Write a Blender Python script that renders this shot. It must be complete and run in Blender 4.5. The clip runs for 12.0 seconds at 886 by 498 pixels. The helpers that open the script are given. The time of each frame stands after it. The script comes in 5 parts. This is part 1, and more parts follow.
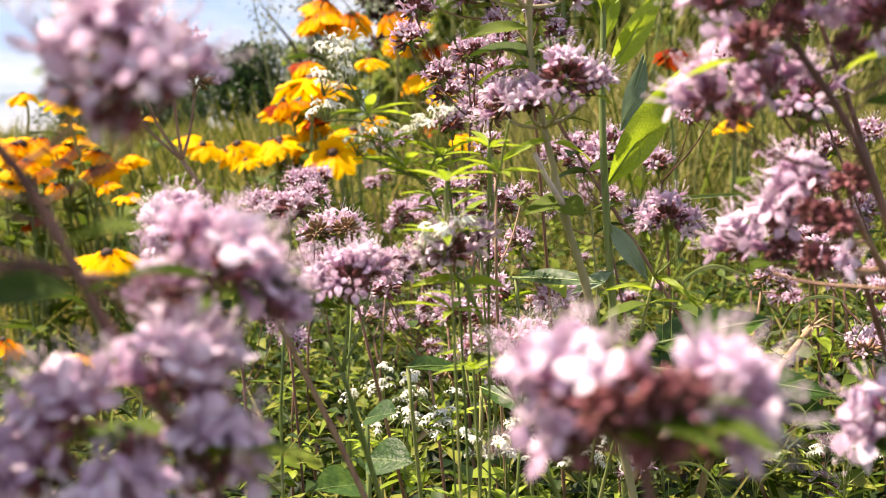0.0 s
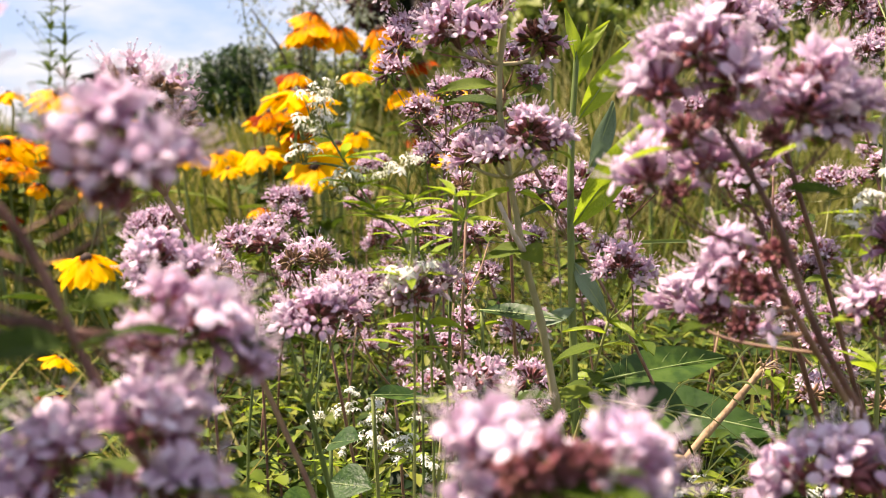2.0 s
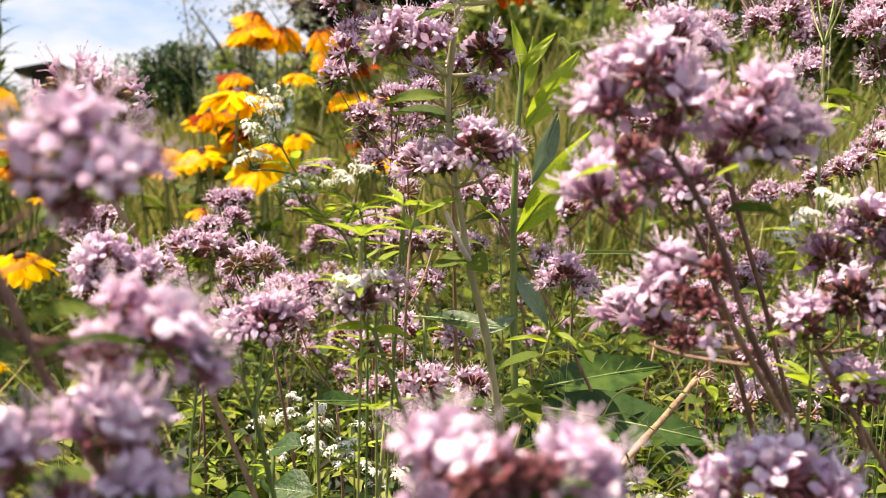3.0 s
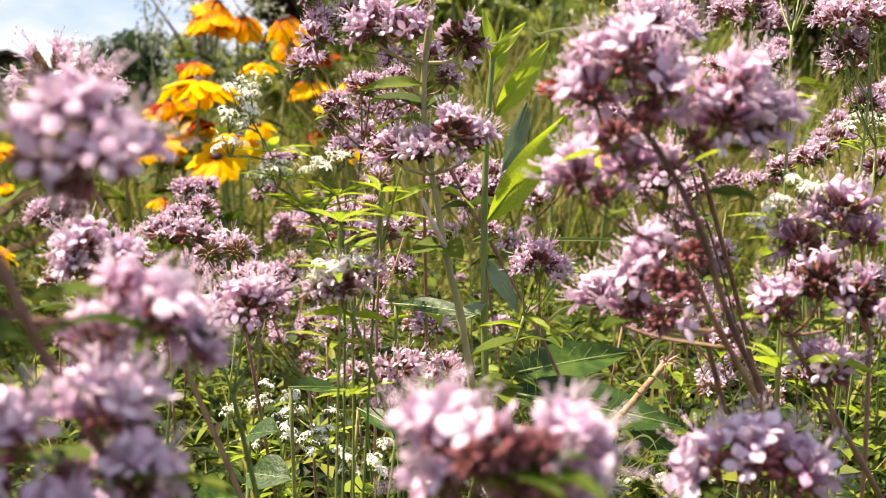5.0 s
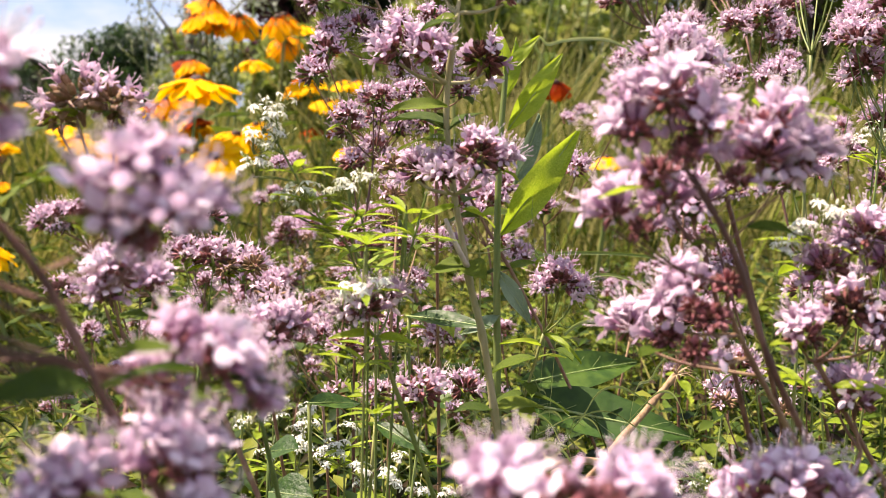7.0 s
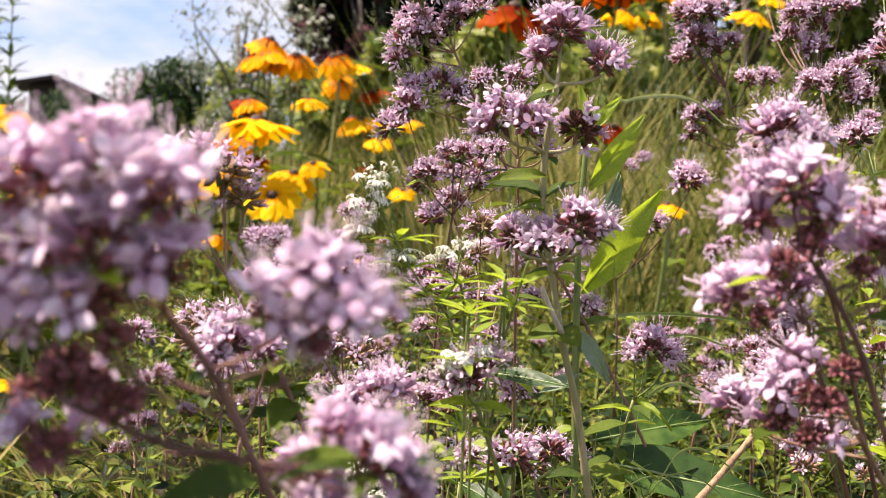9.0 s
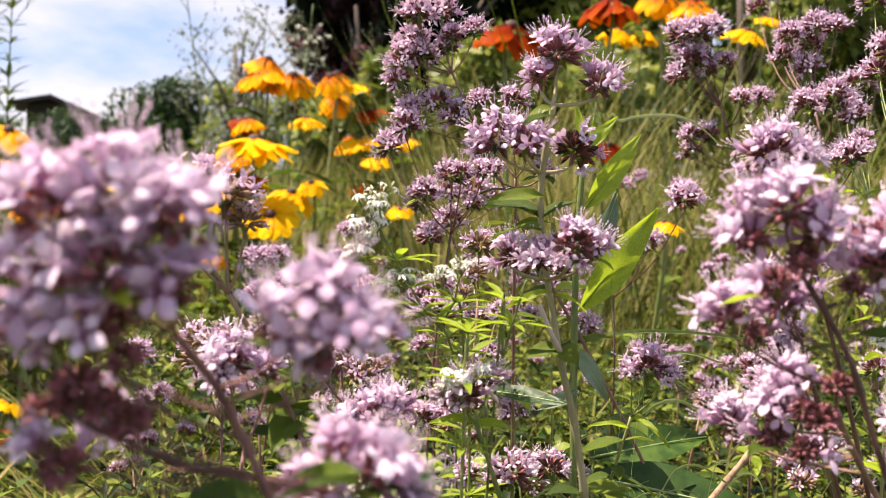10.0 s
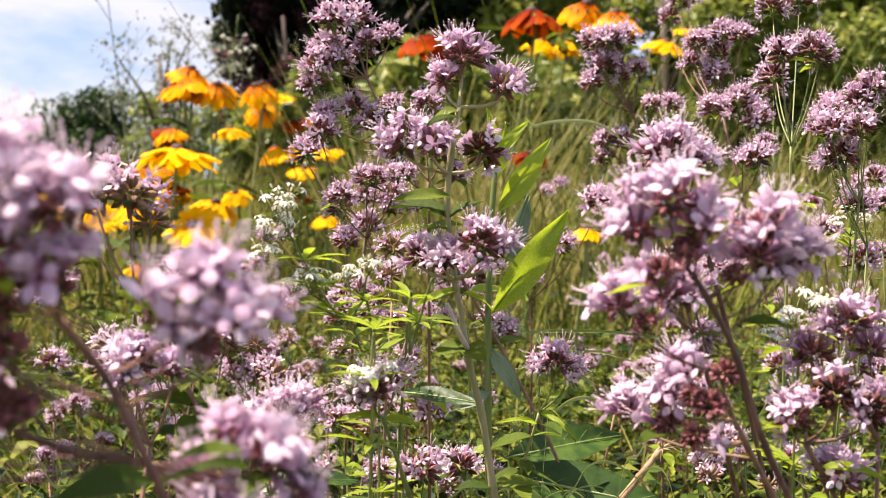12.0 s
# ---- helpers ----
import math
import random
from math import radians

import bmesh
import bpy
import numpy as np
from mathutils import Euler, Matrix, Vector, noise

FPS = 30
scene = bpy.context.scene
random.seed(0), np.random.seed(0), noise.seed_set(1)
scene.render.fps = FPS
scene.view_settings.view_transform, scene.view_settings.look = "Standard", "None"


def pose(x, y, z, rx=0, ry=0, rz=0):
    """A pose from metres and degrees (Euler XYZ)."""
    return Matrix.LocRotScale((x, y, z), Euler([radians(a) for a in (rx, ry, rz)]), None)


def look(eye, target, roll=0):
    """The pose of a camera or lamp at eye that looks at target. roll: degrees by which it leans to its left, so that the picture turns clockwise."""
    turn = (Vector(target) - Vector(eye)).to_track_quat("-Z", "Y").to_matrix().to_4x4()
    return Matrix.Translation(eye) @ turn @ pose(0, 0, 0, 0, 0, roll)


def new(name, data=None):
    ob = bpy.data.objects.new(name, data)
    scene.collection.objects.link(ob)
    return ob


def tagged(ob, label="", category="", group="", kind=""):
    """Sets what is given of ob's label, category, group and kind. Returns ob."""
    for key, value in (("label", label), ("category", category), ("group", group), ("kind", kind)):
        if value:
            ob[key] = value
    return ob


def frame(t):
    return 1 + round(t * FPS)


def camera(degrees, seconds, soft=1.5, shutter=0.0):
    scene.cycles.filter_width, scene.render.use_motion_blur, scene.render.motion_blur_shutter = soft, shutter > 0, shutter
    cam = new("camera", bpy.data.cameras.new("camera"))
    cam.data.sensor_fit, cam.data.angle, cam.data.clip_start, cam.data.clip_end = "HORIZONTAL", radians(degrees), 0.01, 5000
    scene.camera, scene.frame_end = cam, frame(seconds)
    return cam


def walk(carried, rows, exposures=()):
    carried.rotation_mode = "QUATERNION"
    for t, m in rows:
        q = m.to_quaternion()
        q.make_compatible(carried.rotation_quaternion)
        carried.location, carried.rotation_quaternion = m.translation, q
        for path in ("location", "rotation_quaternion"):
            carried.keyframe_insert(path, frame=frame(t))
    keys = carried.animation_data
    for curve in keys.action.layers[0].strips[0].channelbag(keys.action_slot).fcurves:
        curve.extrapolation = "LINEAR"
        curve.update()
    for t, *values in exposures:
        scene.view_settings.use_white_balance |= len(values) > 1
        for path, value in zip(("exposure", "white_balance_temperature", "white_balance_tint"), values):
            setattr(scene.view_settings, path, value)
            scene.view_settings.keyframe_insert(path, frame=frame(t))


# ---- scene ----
cam = camera(43.82, 12.0, soft=0.8)
cam.data.dof.use_dof, cam.data.dof.focus_distance, cam.data.dof.aperture_fstop = True, 0.45, 25.0
METRES, EYE, TILT, LEAN, TURN = 0.10, 0.45, -6.5, 2.0, 0.0
ROWS = [
    (0.0, 0.0, 0.0, 0.0, 0.0, 0.0, -0.0),
    (0.5, -0.0772, -0.0234, 0.0501, 0.847, 0.127, -0.616),
    (1.0, 0.0106, -0.1053, 0.0918, 0.872, 0.298, -1.483),
    (1.5, 0.025, -0.1937, 0.1172, 0.031, 0.469, -2.334),
    (2.0, 0.0384, -0.1944, 0.0881, -1.065, 0.637, -2.475),
    (2.5, 0.0414, -0.2441, 0.1273, -3.119, 0.839, -3.036),
    (3.0, 0.0088, -0.2296, 0.1027, -4.313, 0.979, -3.451),
    (3.2, 0.0117, -0.2297, 0.1069, -4.611, 0.963, -3.541),
    (4.8, -0.0434, -0.256, 0.0817, -6.298, 0.733, -3.436),
    (5.0, -0.0454, -0.2578, 0.0849, -6.422, 0.615, -3.339),
    (5.5, -0.0603, -0.2476, 0.0931, -6.767, 0.472, -3.31),
    (6.0, -0.0947, -0.2446, 0.1081, -6.953, 0.357, -3.39),
    (6.5, -0.1069, -0.2368, 0.1051, -6.996, 0.276, -3.464),
    (7.0, -0.1522, -0.256, 0.1587, -6.911, 0.376, -3.479),
    (7.5, -0.2545, -0.252, 0.2299, -6.653, 0.514, -3.962),
    (7.7, -0.286, -0.2394, 0.233, -6.378, 0.656, -4.256),
    (9.3, -0.3343, -0.2989, 0.2487, -4.558, 2.337, -4.413),
    (9.5, -0.336, -0.3072, 0.2457, -4.674, 2.54, -4.509),
    (10.0, -0.3415, -0.3306, 0.2501, -4.793, 2.965, -4.247),
    (10.5, -0.3069, -0.3554, 0.2309, -5.123, 3.329, -3.999),
    (11.0, -0.2607, -0.3798, 0.2078, -5.877, 3.486, -3.713),
    (11.5, -0.2661, -0.3961, 0.2126, -7.125, 3.652, -3.617),
    (12.0, -0.2714, -0.389, 0.2148, -8.39, 3.778, -3.54),
]
walk(cam, [(t, pose(0, 0, EYE, TILT, LEAN, TURN) @ pose(METRES * x, METRES * y, METRES * z, 90 + pitch, roll, yaw)) for t, x, y, z, yaw, pitch, roll in ROWS],
     exposures=[(0.0, 1.61, 7400, 22), (2.0, 1.50, 7450, 23), (5.0, 1.61, 7450, 22), (9.5, 1.48, 7000, 26), (12.0, 1.52, 7150, 25)])

# ---- sky and sun ----
SUN_DIR = Vector((-0.50, 0.17, 1.03)).normalized()          # towards the sun
sun = new("sun", bpy.data.lights.new("sun", "SUN"))
sun.data.energy, sun.data.angle, sun.data.color = 4.5, radians(0.55), (1.0, 0.93, 0.82)
sun.matrix_world = look((0, 0, 30), Vector((0, 0, 30)) - SUN_DIR)

world = bpy.data.worlds.new("summer_sky")
scene.world = world
world.use_nodes = True
wt = world.node_tree
wt.nodes.clear()
w_out, w_bg = wt.nodes.new("ShaderNodeOutputWorld"), wt.nodes.new("ShaderNodeBackground")
w_sky, w_co = wt.nodes.new("ShaderNodeTexSky"), wt.nodes.new("ShaderNodeTexCoord")
w_map, w_noise, w_ramp, w_mix = (wt.nodes.new("ShaderNode" + n) for n in ("Mapping", "TexNoise", "ValToRGB", "MixRGB"))
w_sky.sky_type, w_sky.sun_disc = "NISHITA", False
w_sky.dust_density, w_sky.ozone_density, w_sky.air_density = 0.3, 3.0, 1.0
w_sky.sun_elevation = math.asin(SUN_DIR.z)
w_sky.sun_rotation = math.atan2(SUN_DIR.x, SUN_DIR.y)
w_map.inputs["Scale"].default_value = (1.6, 1.6, 4.2)
w_map.inputs["Location"].default_value = (0.35, 0.2, 0.1)
w_noise.inputs["Scale"].default_value, w_noise.inputs["Detail"].default_value, w_noise.inputs["Roughness"].default_value = 3.6, 6.0, 0.55
w_ramp.color_ramp.elements[0].position, w_ramp.color_ramp.elements[1].position = 0.38, 0.58
w_mix.inputs[0].default_value = 0.8
w_ramp.color_ramp.elements[0].color, w_ramp.color_ramp.elements[1].color = (1.55, 2.4, 3.95, 1), (3.4, 3.6, 3.95, 1)
w_bg.inputs["Strength"].default_value = 0.090
wt.links.new(w_co.outputs["Generated"], w_map.inputs["Vector"])
wt.links.new(w_map.outputs["Vector"], w_noise.inputs["Vector"])
wt.links.new(w_noise.outputs["Fac"], w_ramp.inputs["Fac"])
wt.links.new(w_ramp.outputs["Color"], w_mix.inputs[2])
wt.links.new(w_sky.outputs["Color"], w_mix.inputs[1])
wt.links.new(w_mix.outputs["Color"], w_bg.inputs["Color"])
wt.links.new(w_bg.outputs["Background"], w_out.inputs["Surface"])


# ---- materials ----
def material(name, colours, scale=(60, 60, 60), rough=0.55, through_light=0.0, bump=0.15, island=False, per_object=0.15,
             detail_scale=4.0, along=None, positions=None, metal=0.0, spec=0.5):
    """A surface whose colours mix by two scales of noise, by a random value for each piece, and, with along, by a coordinate of the piece itself."""
    m = bpy.data.materials.new(name)
    m.use_nodes = True
    t = m.node_tree
    t.nodes.clear()
    n = lambda kind: t.nodes.new("ShaderNode" + kind)
    out, bsdf, co, mp = n("OutputMaterial"), n("BsdfPrincipled"), n("TexCoord"), n("Mapping")
    mp.inputs["Scale"].default_value = scale
    t.links.new(co.outputs["Object"], mp.inputs["Vector"])
    big, fine = n("TexNoise"), n("TexNoise")
    big.inputs["Scale"].default_value, big.inputs["Detail"].default_value = 1.0, 3.0
    fine.inputs["Scale"].default_value, fine.inputs["Detail"].default_value = detail_scale, 4.0
    for tex in (big, fine):
        t.links.new(mp.outputs["Vector"], tex.inputs["Vector"])
    info, geo = n("ObjectInfo"), n("NewGeometry")
    ramp = n("ValToRGB")
    ramp.color_ramp.interpolation = "EASE"
    e = ramp.color_ramp.elements
    while len(e) < len(colours):
        e.new(0.5)
    for k, c in enumerate(colours):
        e[k].position = positions[k] if positions else 0.28 + 0.44 * k / max(1, len(colours) - 1)
        e[k].color = (*c, 1)
    add = n("Math")
    add.operation = "MULTIPLY_ADD"
    add.inputs[1].default_value = 0.35
    t.links.new(fine.outputs["Fac"], add.inputs[0])
    sc = n("Math")
    sc.operation = "MULTIPLY"
    sc.inputs[1].default_value = 0.65
    t.links.new(big.outputs["Fac"], sc.inputs[0])
    t.links.new(sc.outputs[0], add.inputs[2])
    value = add.outputs[0]
    if along is not None:
        sep = n("SeparateXYZ")
        t.links.new(co.outputs["Object"], sep.inputs[0])
        mixed = n("Math")
        mixed.operation = "MULTIPLY_ADD"
        mixed.inputs[1].default_value = 0.22
        t.links.new(value, mixed.inputs[0])
        rng = n("MapRange")
        rng.inputs["From Min"].default_value, rng.inputs["From Max"].default_value = along[1], along[2]
        rng.inputs["To Min"].default_value, rng.inputs["To Max"].default_value = 0.0, 0.78
        t.links.new(sep.outputs[along[0]], rng.inputs["Value"])
        t.links.new(rng.outputs["Result"], mixed.inputs[2])
        value = mixed.outputs[0]
    spread = n("Math")
    spread.operation = "MULTIPLY_ADD"
    spread.inputs[1].default_value = per_object * 2
    t.links.new((geo.outputs["Random Per Island"] if island else info.outputs["Random"]), spread.inputs[0])
    shift = n("Math")
    shift.operation = "SUBTRACT"
    shift.inputs[1].default_value = per_object
    t.links.new(value, shift.inputs[0])
    t.links.new(shift.outputs[0], spread.inputs[2])
    t.links.new(spread.outputs[0], ramp.inputs["Fac"])
    t.links.new(ramp.outputs["Color"], bsdf.inputs["Base Color"])
    rr = n("MapRange")
    rr.inputs["To Min"].default_value, rr.inputs["To Max"].default_value = rough - 0.12, min(1.0, rough + 0.15)
    t.links.new(fine.outputs["Fac"], rr.inputs["Value"])
    t.links.new(rr.outputs["Result"], bsdf.inputs["Roughness"])
    bsdf.inputs["Metallic"].default_value = metal
    bsdf.inputs["Specular IOR Level"].default_value = spec
    if bump:
        b = n("Bump")
        b.inputs["Strength"].default_value, b.inputs["Distance"].default_value = bump, 0.001
        t.links.new(fine.outputs["Fac"], b.inputs["Height"])
        t.links.new(b.outputs["Normal"], bsdf.inputs["Normal"])
    surface = bsdf.outputs["BSDF"]
    if through_light:
        tr, mx = n("BsdfTranslucent"), n("MixShader")
        mx.inputs["Fac"].default_value = through_light
        t.links.new(ramp.outputs["Color"], tr.inputs["Color"])
        t.links.new(surface, mx.inputs[1])
        t.links.new(tr.outputs["BSDF"], mx.inputs[2])
        surface = mx.outputs["Shader"]
    t.links.new(surface, out.inputs["Surface"])
    return m


M_PETAL = material("lilac_petal", [(0.46, 0.27, 0.39), (0.67, 0.49, 0.61), (0.86, 0.75, 0.83)], scale=(3, 3, 3), rough=0.8, through_light=0.30, bump=0.05, island=True, per_object=0.2, spec=0.08)
# Mauve tube to pale lobes; the dark end also paints shading inside the heads.
M_PETAL_SOLO = material("lilac_petal_single", [(0.39, 0.195, 0.31), (0.63, 0.44, 0.58), (0.85, 0.735, 0.825)], scale=(2, 2, 2), rough=0.8, along=(2, 0.15, 0.95), positions=(0.08, 0.45, 0.85), through_light=0.30, bump=0.05, per_object=0.2, spec=0.08)
M_CALYX = material("reddish_calyx", [(0.06, 0.045, 0.02), (0.14, 0.050, 0.042), (0.26, 0.085, 0.085), (0.42, 0.18, 0.19)], scale=(4, 4, 4), rough=0.6, through_light=0.15, island=True, per_object=0.22, spec=0.3)
M_CALYX_RED = material("crimson_bud", [(0.11, 0.052, 0.034), (0.23, 0.078, 0.072), (0.37, 0.12, 0.135), (0.54, 0.25, 0.28)], scale=(4, 4, 4), rough=0.6, through_light=0.25, island=True, per_object=0.22, spec=0.3)
# Brown of closed buds, with the shade under other heads darkened into it.
M_CALYX_BROWN_SHADED = material("shaded_brown_bud", [(0.035, 0.030, 0.012), (0.075, 0.034, 0.022), (0.14, 0.048, 0.040), (0.25, 0.095, 0.088)], scale=(4, 4, 4), rough=0.65, through_light=0.1, island=True, per_object=0.22, spec=0.2)
M_CALYX_DRY = material("faded_calyx", [(0.13, 0.09, 0.04), (0.24, 0.14, 0.08), (0.38, 0.24, 0.14)], scale=(4, 4, 4), rough=0.7, through_light=0.1, island=True, per_object=0.22, spec=0.3)
M_ANTHER = material("pale_stamen", [(0.62, 0.45, 0.55), (0.8, 0.68, 0.74)], scale=(3, 3, 3), rough=0.6, through_light=0.2, bump=0)
M_STEM = {
    "brown": material("purplish_brown_stem", [(0.10, 0.045, 0.035), (0.20, 0.10, 0.07), (0.28, 0.18, 0.10)], scale=(120, 120, 25), rough=0.55, bump=0.3, spec=0.4),
    "green": material("green_stem", [(0.07, 0.11, 0.02), (0.15, 0.20, 0.05), (0.26, 0.26, 0.09)], scale=(120, 120, 25), rough=0.5, bump=0.25, spec=0.4),
    "pale": material("pale_hairy_stem", [(0.16, 0.17, 0.06), (0.28, 0.26, 0.12), (0.40, 0.34, 0.20)], scale=(120, 120, 25), rough=0.55, bump=0.3, spec=0.4),
}
LEAF_COLOURS = [(0.030, 0.062, 0.008), (0.080, 0.130, 0.012), (0.17, 0.225, 0.022)]
M_LEAF = material("oregano_leaf", LEAF_COLOURS, scale=(90, 90, 90), rough=0.52, through_light=0.35, bump=0.3, per_object=0.18, spec=0.15)
M_LEAF_BRIGHT = material("fresh_leaf", [(0.17, 0.26, 0.012), (0.29, 0.41, 0.02), (0.42, 0.52, 0.045)], scale=(70, 70, 70), rough=0.42, through_light=0.5, bump=0.25, per_object=0.12)
M_LEAF_GREY = material("greyish_leaf", [(0.10, 0.16, 0.08), (0.18, 0.26, 0.15), (0.28, 0.36, 0.23)], scale=(70, 70, 70), rough=0.6, through_light=0.25, bump=0.3, per_object=0.1)
# Leaf green with dappled shade put into it as a darker colour.
M_LEAF_BROAD = material("broad_leaf", [(0.016, 0.050, 0.007), (0.032, 0.082, 0.011), (0.072, 0.14, 0.018)], scale=(3.5, 3.5, 3.5), rough=0.45, through_light=0.3, bump=0.5, per_object=0.1, spec=0.35)
M_RIB = material("pale_leaf_rib", [(0.22, 0.32, 0.09), (0.38, 0.46, 0.20)], scale=(80, 80, 80), rough=0.5, through_light=0.2)
# Low growth and shoots: greens lowered to carry the deep shade below the heads.
M_UNDER = material("shaded_low_foliage", [(0.028, 0.018, 0.008), (0.010, 0.023, 0.003), (0.026, 0.050, 0.005), (0.058, 0.100, 0.010), (0.145, 0.195, 0.022)], scale=(9, 9, 9), rough=0.55, through_light=0.14, bump=0.1, island=True, per_object=0.32, spec=0.08)
M_SHOOT = material("shaded_shoot_leaf", [(0.008, 0.021, 0.003), (0.021, 0.045, 0.006), (0.055, 0.092, 0.012), (0.16, 0.18, 0.026)], scale=(9, 9, 9), rough=0.5, through_light=0.14, bump=0.1, island=True, per_object=0.3, spec=0.12)
M_GRASS = material("meadow_grass", [(0.032, 0.056, 0.006), (0.092, 0.120, 0.012), (0.19, 0.19, 0.032), (0.38, 0.31, 0.11)], scale=(3, 3, 3), rough=0.6, through_light=0.35, bump=0, island=True, per_object=0.2, spec=0.08)
M_PALE = material("pale_grass", [(0.10, 0.112, 0.022), (0.165, 0.17, 0.042), (0.23, 0.22, 0.072), (0.31, 0.28, 0.11)], scale=(3, 3, 3), rough=0.6, through_light=0.4, bump=0, island=True, per_object=0.22, spec=0.08)
M_YELLOW = material("yellow_ray", [(0.76, 0.27, 0.003), (0.88, 0.43, 0.003), (0.92, 0.52, 0.006)], scale=(5, 40, 5), rough=0.5, through_light=0.3, bump=0.2, along=(0, 0.0, 1.0), positions=(0.05, 0.3, 0.8), per_object=0.08, spec=0.03)
M_TWOTONE = material("orange_based_ray", [(0.36, 0.05, 0.003), (0.80, 0.22, 0.003), (0.90, 0.42, 0.004)], scale=(5, 40, 5), rough=0.5, through_light=0.3, bump=0.2, along=(0, 0.0, 1.0), positions=(0.08, 0.34, 0.66), per_object=0.08, spec=0.03)
M_ORANGE = material("rusty_orange_ray", [(0.10, 0.008, 0.001), (0.26, 0.024, 0.001), (0.42, 0.075, 0.001)], scale=(5, 40, 5), rough=0.5, through_light=0.3, bump=0.2, along=(0, 0.0, 1.0), positions=(0.1, 0.5, 0.95), per_object=0.1, spec=0.03)
M_CONE = material("dark_brown_disc", [(0.012, 0.006, 0.004), (0.035, 0.015, 0.008), (0.08, 0.035, 0.012)], scale=(6, 6, 6), rough=0.75, island=True, per_object=0.25)
M_WHITE = material("white_petal", [(0.60, 0.62, 0.52), (0.74, 0.75, 0.67), (0.84, 0.84, 0.79)], scale=(4, 4, 4), rough=0.6, through_light=0.3, bump=0, island=True, per_object=0.2, spec=0.3)
M_CREAM = material("cream_bud", [(0.45, 0.48, 0.22), (0.66, 0.68, 0.42), (0.78, 0.78, 0.60)], scale=(4, 4, 4), rough=0.6, through_light=0.25, bump=0, island=True, per_object=0.25, spec=0.3)
M_DRY = material("dry_stalk", [(0.20, 0.12, 0.06), (0.36, 0.24, 0.13), (0.48, 0.35, 0.21)], scale=(150, 150, 60), rough=0.75, bump=0.5)
M_BLADE = material("fresh_grass_blade", [(0.024, 0.044, 0.004), (0.060, 0.100, 0.007), (0.14, 0.19, 0.018), (0.32, 0.30, 0.09)], scale=(3, 3, 3), rough=0.55, through_light=0.25, bump=0, island=True, per_object=0.22, spec=0.1)
M_GROUND = material("meadow_soil", [(0.018, 0.015, 0.008), (0.024, 0.030, 0.009), (0.036, 0.050, 0.013), (0.060, 0.070, 0.022)], scale=(1.3, 1.3, 1.3), rough=0.85, bump=0.6, detail_scale=14.0, per_object=0.0)
M_TREE = material("tree_leaf", [(0.008, 0.026, 0.005), (0.022, 0.060, 0.011), (0.065, 0.13, 0.020)], scale=(0.5, 0.5, 0.5), rough=0.5, through_light=0.25, bump=0, island=True, per_object=0.25)
M_HEDGE = material("hedge_leaf", [(0.10, 0.155, 0.026), (0.21, 0.27, 0.048), (0.34, 0.37, 0.08)], scale=(0.8, 0.8, 0.8), rough=0.5, through_light=0.4, bump=0, island=True, per_object=0.25)
M_COPPER = material("copper_leaf", [(0.020, 0.011, 0.014), (0.050, 0.022, 0.028), (0.12, 0.05, 0.055)], scale=(1, 1, 1), rough=0.7, through_light=0.1, bump=0, island=True, per_object=0.25, spec=0.1)
# Near-black leaves for the two crowns that fill the dark backdrop.
M_DARKLEAF = material("near_black_leaf", [(0.003, 0.006, 0.004), (0.008, 0.014, 0.008), (0.018, 0.028, 0.014)], scale=(1, 1, 1), rough=0.8, bump=0, island=True, per_object=0.25, spec=0.05)
M_GREYLEAF = material("silvery_shrub_leaf", [(0.13, 0.16, 0.11), (0.24, 0.28, 0.21), (0.36, 0.40, 0.31)], scale=(1, 1, 1), rough=0.6, through_light=0.3, bump=0, island=True, per_object=0.25)
M_BARK = material("bark", [(0.035, 0.026, 0.018), (0.09, 0.068, 0.048), (0.15, 0.12, 0.09)], scale=(6, 6, 2), rough=0.85, bump=0.6)
# Wall colour is dark because the house's facing side lies in shade.
M_WALL = material("shaded_wall", [(0.03, 0.02, 0.015), (0.055, 0.036, 0.026)], scale=(6, 6, 0.7), rough=0.8)
M_ROOF = material("roof_tile", [(0.022, 0.014, 0.012), (0.042, 0.026, 0.022)], scale=(2, 2, 2), rough=0.8, bump=0.4)
M_GLASS = material("window_pane", [(0.02, 0.024, 0.03), (0.03, 0.036, 0.045)], scale=(1, 1, 1), rough=0.16, bump=0)


# ---- mesh helpers ----
class Soup:
    """Collects vertices and faces, with a material slot for each face."""

    def __init__(self):
        self.v, self.f, self.s, self.count = [], [], [], 0

    def add(self, verts, faces, slot=0):
        verts = np.asarray(verts, float)
        self.v.append(verts)
        self.f.extend([tuple(i + self.count for i in face) for face in faces])
        self.s.extend([slot] * len(faces))
        self.count += len(verts)

    def mesh(self, name, materials, smooth=True):
        me = bpy.data.meshes.new(name)
        me.from_pydata(np.concatenate(self.v).tolist(), [], self.f)
        for m in materials:
            me.materials.append(m)
        me.polygons.foreach_set("material_index", self.s)
        me.polygons.foreach_set("use_smooth", [smooth] * len(self.f))
        me.update()
        return me


def part(name, me, parent, label="", m=None):
    ob = new(name, me)
    ob.parent = parent
    if m is not None:
        ob.matrix_basis = m
    if label:
        tagged(ob, label)
    return ob


def basis(axis, twist=0.0):
    """A turn that brings +z to axis, after a twist about it."""
    a = Vector(axis).normalized()
    return a.to_track_quat("Z", "Y").to_matrix() @ Matrix.Rotation(twist, 3, "Z")


def moved(verts, m3, at, size=1.0):
    return np.asarray(verts) @ (np.array(m3).T * size) + np.array(at)


